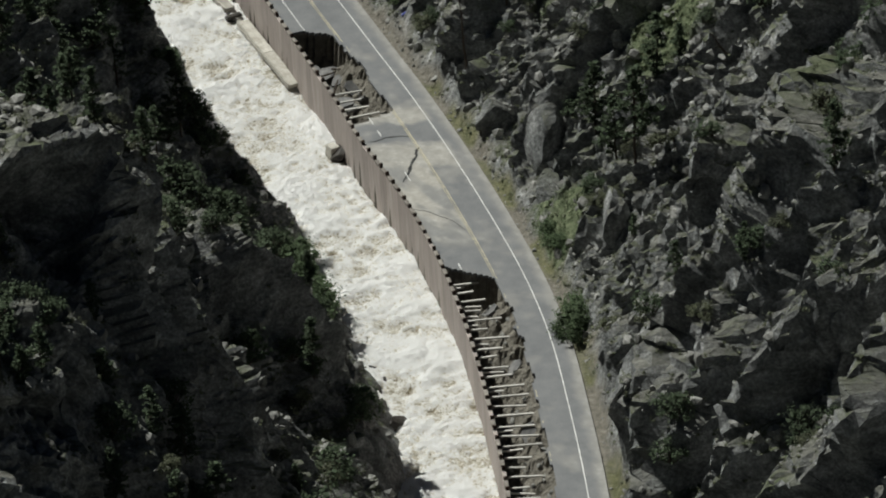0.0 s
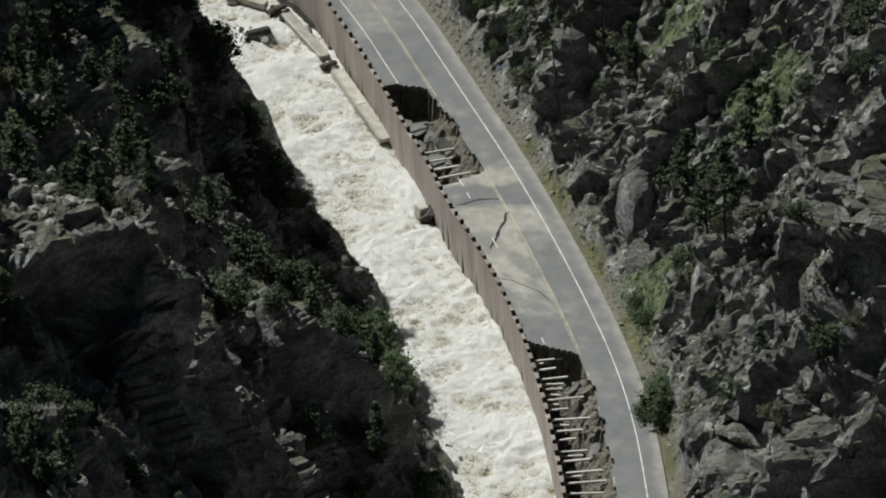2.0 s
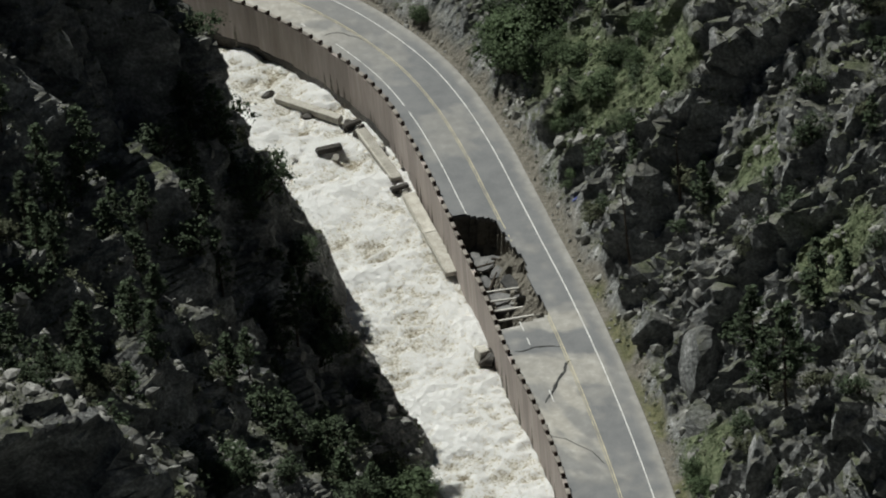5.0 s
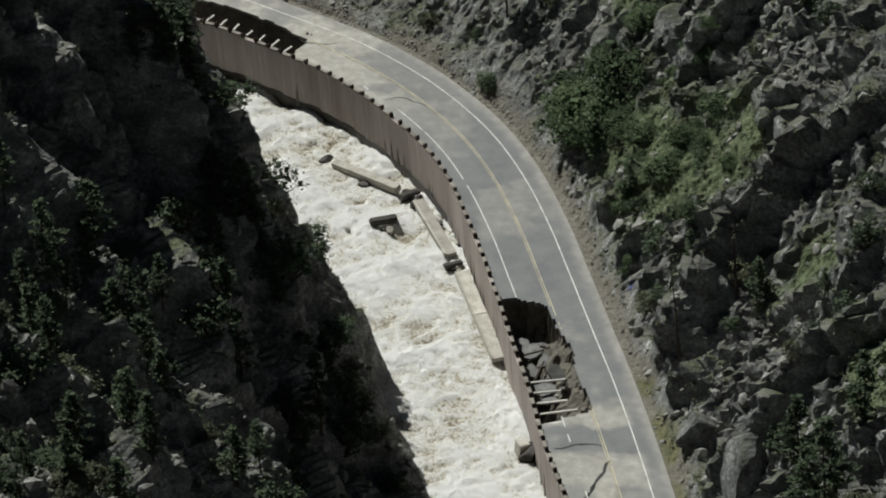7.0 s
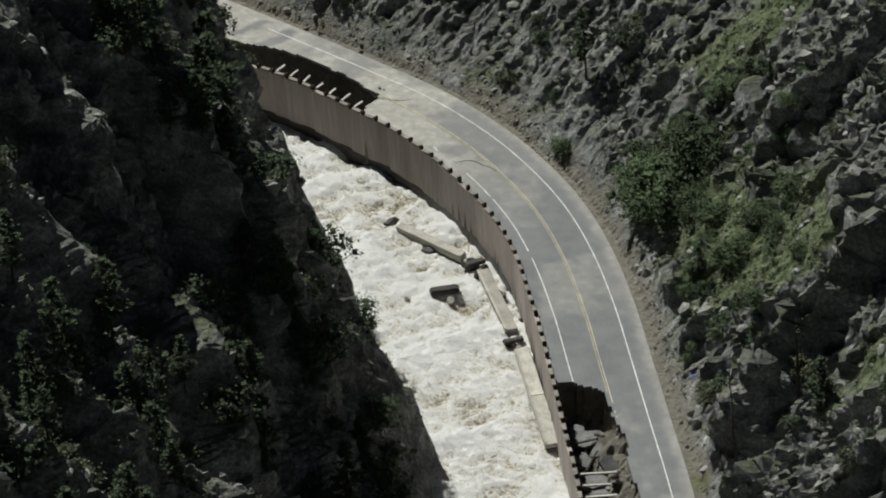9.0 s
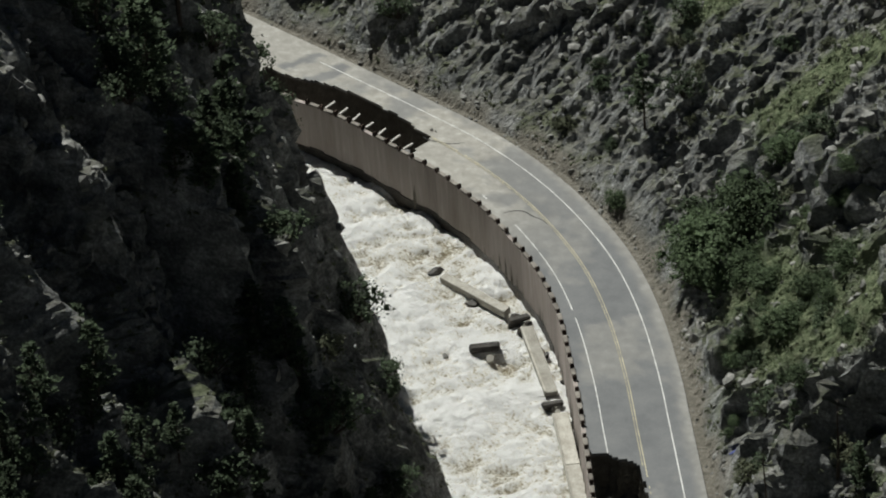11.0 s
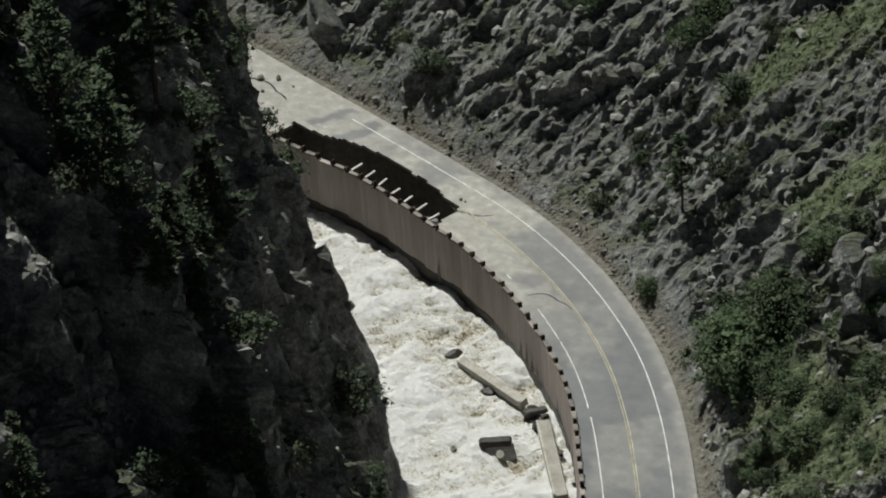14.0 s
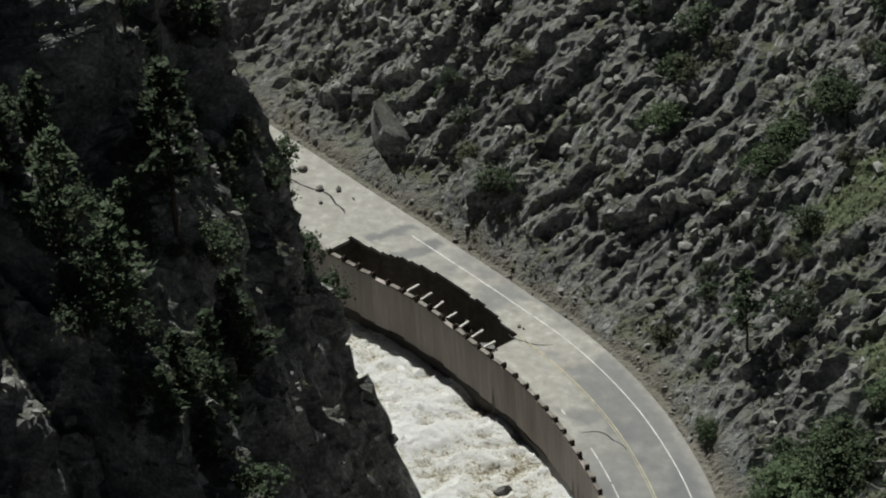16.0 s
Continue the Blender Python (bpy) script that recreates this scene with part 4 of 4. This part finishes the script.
OUTCROPS = [(9.6, -9.5, 5.0, 4.6, 3.6, 7.0), (9.5, 60.0, 15.0, 4.2, 3.0, 6.0), (8.4, -16.0, 3.0, 2.6, 3.0, 3.6), (12.5, -6.0, 7.0, 3.0, 3.2, 4.5), (4.2, 3.5, 3.2, 2.4, 2.8, 3.6), (13.8, -33.0, 8.0, 2.8, 3.2, 4.2), (11.0, -62.0, 6.0, 3.0, 3.4, 5.5), (14.0, -78.0, 14.0, 3.4, 4.0, 7.0),
            (-5.4, 76.5, 6.0, 3.0, 2.6, 3.6), (2.5, 71.5, 10.0, 2.6, 2.6, 4.5), (-52.0, 113.5, 3.0, 4.0, 2.4, 4.2), (-64.0, 120.5, 3.4, 4.2, 2.6, 5.0),
            (22.0, 8.0, 19.0, 3.2, 3.0, 4.0), (17.5, 38.0, 20.0, 3.4, 3.0, 4.4)]
for k, (x, y, h, sx, sy, sz) in enumerate(OUTCROPS):
    boulder("rock_outcrop", x, y, max(h + plane(x, y), ground_at(x, y) - 0.2 * sz), sx, sy, sz, 29 * k, 70.0 + k, GROUND, "jagged grey rock outcrop standing out of the slope", "rock", 0.55, "outcrops on the canyon sides")


# ---- dead trunks ----
def dead_trunk(name, x, y, height, lean, turn, label):
    verts, faces, r = [], [], random.Random(int(x * 10) + 500)
    last = Vector((0, 0, -0.8))
    for k in range(1, 7):
        nxt = Vector((r.uniform(-0.06, 0.06), r.uniform(-0.06, 0.06), height * k / 6))
        limb(verts, faces, last, nxt, 0.22 * (1 - (k - 1) / 7), 0.22 * (1 - k / 7), 7)
        last = nxt
    root = tagged(new(name), label, "dead tree")
    part_mesh("trunk", mesh_from("trunk", verts, faces, BARK), root)
    for k in range(7):
        verts, faces = [], []
        z, ang = height * r.uniform(0.35, 0.95), r.uniform(0, 6.28)
        limb(verts, faces, (0, 0, z), (math.cos(ang) * r.uniform(0.4, 1.1), math.sin(ang) * r.uniform(0.4, 1.1), z + r.uniform(-0.2, 0.4)), 0.05, 0.012, 4)
        part_mesh("branch_stub", mesh_from("branch_stub", verts, faces, BARK), root)
    root.matrix_basis = pose(x, y, ground_at(x, y), 0, lean, turn)


dead_trunk("dead_pine", 2.6, 14.2, 14.5, -2, 0, "bare dead pine trunk standing on the slope above the road")
dead_trunk("dead_snag", 30.2, -23.5, 5.5, -32, 10, "leaning bare dead snag on the rocky slope")
dead_trunk("dead_snag", 9.0, 20.0, 9.0, 3, 80, "thin bare dead snag on the rocky slope")


# ---- concrete in the river ----
def slab(name, p, q, width, thick, h, label, joints=1, tilt=0.0):
    """A long broken concrete slab lying in the water from p to q."""
    p, q = Vector(p), Vector(q)
    length = (q - p).length
    root = tagged(new(name), label, "concrete slab")
    mid = (p + q) / 2
    root.matrix_basis = pose(mid.x, mid.y, plane(mid.x, mid.y) + h, tilt, 0, math.degrees(math.atan2(q.y - p.y, q.x - p.x)))
    for k in range(joints):
        bm = bmesh.new()
        piece = length / joints
        add_box(bm, pose(-length / 2 + piece * (k + 0.5), 0, 0), piece - 0.12, width, thick, 0.05)
        bmesh.ops.subdivide_edges(bm, edges=bm.edges[:], cuts=3, use_grid_fill=True)
        rough_up(bm, 0.05, 0.9, k)
        part("slab_section", bm, CONCRETE, root)
    bm = bmesh.new()
    add_box(bm, pose(0, -width / 2 + 0.12, thick / 2 + 0.06), length - 0.4, 0.2, 0.14, 0.02)
    part("kerb", bm, CONCRETE, root)
    return root


slab("broken_slab", (-39.4, 74.6), (-31.2, 68.0), 1.1, 1.0, -6.55, "long grey concrete beam stranded in the flood", 1, 12)
slab("broken_slab", (-28.8, 65.6), (-24.5, 53.0), 1.5, 0.6, -6.3, "pale concrete slab lying along the foot of the wall", 1)
slab("broken_slab", (-23.2, 49.8), (-18.4, 31.0), 1.75, 0.6, -6.3, "pale concrete slab lying along the foot of the wall in two sections", 2)


def pier(x, y, h, turn, label, size=1.0):
    root = tagged(new("broken_pier"), label, "concrete pier")
    root.matrix_basis = pose(x, y, plane(x, y) + h, 0, 0, turn) @ Matrix.Scale(size, 4)
    bm = bmesh.new()
    add_box(bm, pose(0, 0, 0.55), 3.4, 1.3, 0.7, 0.22)
    rough_up(bm, 0.12, 1.2, x)
    part("pier_cap", bm, WETROCK, root, "dark wet pier cap")
    bm = bmesh.new()
    bmesh.ops.create_cone(bm, cap_ends=True, segments=16, radius1=0.5, radius2=0.42, depth=2.6, matrix=pose(0.4, -1.0, -0.7, 38))
    part("column", bm, CONCRETE, root, "pale round column")
    return root


pier(-32.8, 60.6, -6.6, 14, "toppled pier cap with a round column in the flood")
pier(-24.2, 51.4, -6.7, 20, "broken pier between two slabs at the wall's foot", 0.7)
pier(-29.8, 66.8, -6.6, 30, "broken pier jammed against the retaining wall", 0.75)

# square stub beside the boulder at the wall
stub = tagged(new("concrete_stub"), "square broken concrete stub at the foot of the wall", "concrete block")
stub.matrix_basis = pose(-15.6, 13.4, plane(-15.6, 13.4) - 6.7, 0, 6, 24)
bm = bmesh.new()
add_box(bm, pose(0, 0, 0.6), 1.3, 1.5, 1.6, 0.08)
rough_up(bm, 0.08, 1.3)
part("block", bm, CONCRETE, stub)
bm = bmesh.new()
add_box(bm, pose(0.9, -0.2, 0.5), 0.9, 0.9, 1.3, 0.06)
part("broken_end", bm, WETROCK, stub, "dark broken end")


# ---- tie beams across the washouts ----
TIE = plain("galvanised_tie", [(0.3, (0.42, 0.4, 0.36)), (0.7, (0.62, 0.6, 0.56))], 1.1, 0.6, depth=0.02)


def tie_beam(x, y, z, turn, length, tip, stubby=False):
    root = tagged(new("tie_beam"), "pale tie beam left hanging from the wall over the washout", "tie beam", "tie beams of the retaining wall")
    root.matrix_basis = pose(x, y, z, 0, tip, turn)
    bm = bmesh.new()
    add_box(bm, pose(length / 2, 0, 0), length, 0.26, 0.2, 0.02)
    part("beam", bm, TIE, root)
    bm = bmesh.new()
    add_box(bm, pose(0.12, 0, 0), 0.1, 0.5, 0.5, 0.03)
    part("anchor_plate", bm, STEEL, root, "rusted anchor plate")
    return root


rng = random.Random(31)
for s in joints:
    x, y, z = along(s, 0.35, wall_line, wall_s)
    x2, y2, _ = along(s, 1.35, wall_line, wall_s)
    turn = math.degrees(math.atan2(y2 - y, x2 - x))
    ro = float(off_line(np.array([x2]), np.array([y2]), road_line)[0][0])
    if in_hole(np.array([x2]), np.array([y2]), np.array([ro]))[0] < 0.3:
        continue
    if y < -28:
        tie_beam(x, y, z - 1.05 - rng.uniform(0, 0.25), turn + rng.uniform(-4, 4), rng.choice((2.4, 3.4, 4.2, 4.6, 4.8)), rng.uniform(0, 5))
        if rng.random() < 0.4:
            tie_beam(x, y + 0.7, z - 2.3, turn + rng.uniform(-6, 6), rng.uniform(1.6, 3.4), rng.uniform(0, 9))
    elif y < 20:
        tie_beam(x, y, z - 0.95, turn + rng.uniform(-4, 4), rng.uniform(3.2, 4.6), rng.uniform(0, 4))
    elif y > 80 and x > -58:
        tie_beam(x, y, z - 0.15, turn + rng.uniform(-10, 8), rng.uniform(1.1, 1.9), rng.uniform(-8, 2))


# ---- broken pavement in the pits ----
def pavement_piece(x, y, h, size, rx, ry, rz, seed):
    bm = bmesh.new()
    r = random.Random(seed)
    ring = []
    for k in range(7):
        ang = 2 * math.pi * k / 7
        ring.append(bm.verts.new((math.cos(ang) * size * r.uniform(0.7, 1.2), math.sin(ang) * size * r.uniform(0.5, 0.8), 0)))
    face = bm.faces.new(ring)
    up = bmesh.ops.extrude_face_region(bm, geom=[face])
    bmesh.ops.translate(bm, vec=(0, 0, 0.28), verts=[g for g in up["geom"] if isinstance(g, bmesh.types.BMVert)])
    bmesh.ops.recalc_face_normals(bm, faces=bm.faces[:])
    me = bpy.data.meshes.new("pavement_slab")
    bm.to_mesh(me)
    bm.free()
    me.materials.append(SLABMAT)
    ob = new("pavement_slab", me)
    ob.matrix_basis = pose(x, y, plane(x, y) + h, rx, ry, rz)
    return tagged(ob, "tilted slab of broken asphalt fallen into the washout", "asphalt slab", "broken pavement in the pits")


SLABMAT = plain("broken_asphalt", [(0.3, (0.1, 0.1, 0.1)), (0.7, (0.22, 0.215, 0.205))], 0.9, depth=0.04)
PIECES = [(-14.2, 29.0, -3.6, 1.9, 12, -14), (-12.6, 26.4, -3.0, 1.6, -8, -28), (-14.6, 25.0, -3.8, 1.4, 20, 6), (-11.6, 22.6, -2.6, 1.7, 6, -38), (-13.4, 21.2, -3.7, 1.8, -12, 8), (-12.4, 18.8, -3.5, 1.6, 16, -10), (-10.4, 19.0, -2.2, 1.3, 0, -46), (-15.6, 31.0, -4.2, 1.5, 4, 12),
          (-2.0, -34.0, -2.0, 1.3, 5, -40), (-1.2, -47.0, -1.9, 1.2, -5, -44), (-1.9, -61.0, -1.9, 1.4, 8, -36), (-46.5, 94.0, -3.0, 1.3, 15, 20)]
for k, (x, y, h, size, rx, ry) in enumerate(PIECES):
    pavement_piece(x, y, h, size, rx, ry, 43 * k, k)

# ---- driftwood caught in the first pit ----
for k, (x, y, h, length, tip, turn) in enumerate([(-14.8, 27.5, -3.0, 4.2, 6, 25), (-13.5, 24.0, -2.9, 3.4, -5, 70), (-14.2, 20.5, -3.0, 3.8, 8, 110), (-12.2, 28.0, -2.5, 2.8, 3, -20), (-20.2, 56.2, -6.6, 2.2, 4, 60), (-26.4, 61.5, -6.5, 2.6, -3, 120)]):
    verts, faces = [], []
    limb(verts, faces, (-length / 2, 0, 0), (length / 2, 0.15, 0.1), 0.16, 0.1, 7)
    limb(verts, faces, (length * 0.1, 0, 0), (length * 0.3, 0.6, 0.3), 0.07, 0.02, 5)
    ob = new("driftwood_log", mesh_from("driftwood_log", verts, faces, BARK))
    ob.matrix_basis = pose(x, y, plane(x, y) + h, 0, tip, turn)
    tagged(ob, "splintered driftwood log washed in by the flood", "log", "driftwood left by the flood")

# ---- culvert sheet and pale boards on the slope ----
for k, (x, y, w, d, colour, label) in enumerate([(-2.6, 34.0, 1.5, 0.8, (0.08, 0.1, 0.3), "crumpled blue sheet lying on the slope"), (32.4, -11.6, 0.7, 1.9, (0.55, 0.53, 0.5), "pale weathered board lying among rocks"), (20.4, 7.0, 1.1, 0.9, (0.5, 0.49, 0.47), "pale weathered board lying among rocks"), (21.5, 3.0, 1.2, 0.5, (0.5, 0.49, 0.47), "pale weathered board lying among rocks")]):
    m = plain("sheet_paint", [(0.3, tuple(0.7 * c for c in colour)), (0.7, colour)], 2.0, 0.6)
    bm = bmesh.new()
    add_box(bm, pose(0, 0, 0), w, d, 0.08)
    bmesh.ops.subdivide_edges(bm, edges=bm.edges[:], cuts=4, use_grid_fill=True)
    rough_up(bm, 0.14, 1.4, k)
    me = bpy.data.meshes.new("sheet")
    bm.to_mesh(me)
    bm.free()
    me.materials.append(m)
    ob = new("stray_sheet" if k == 0 else "weathered_board", me)
    ob.matrix_basis = pose(x, y, ground_at(x, y) + 0.35, -20, -35, 20 * k)
    tagged(ob, label, "debris")
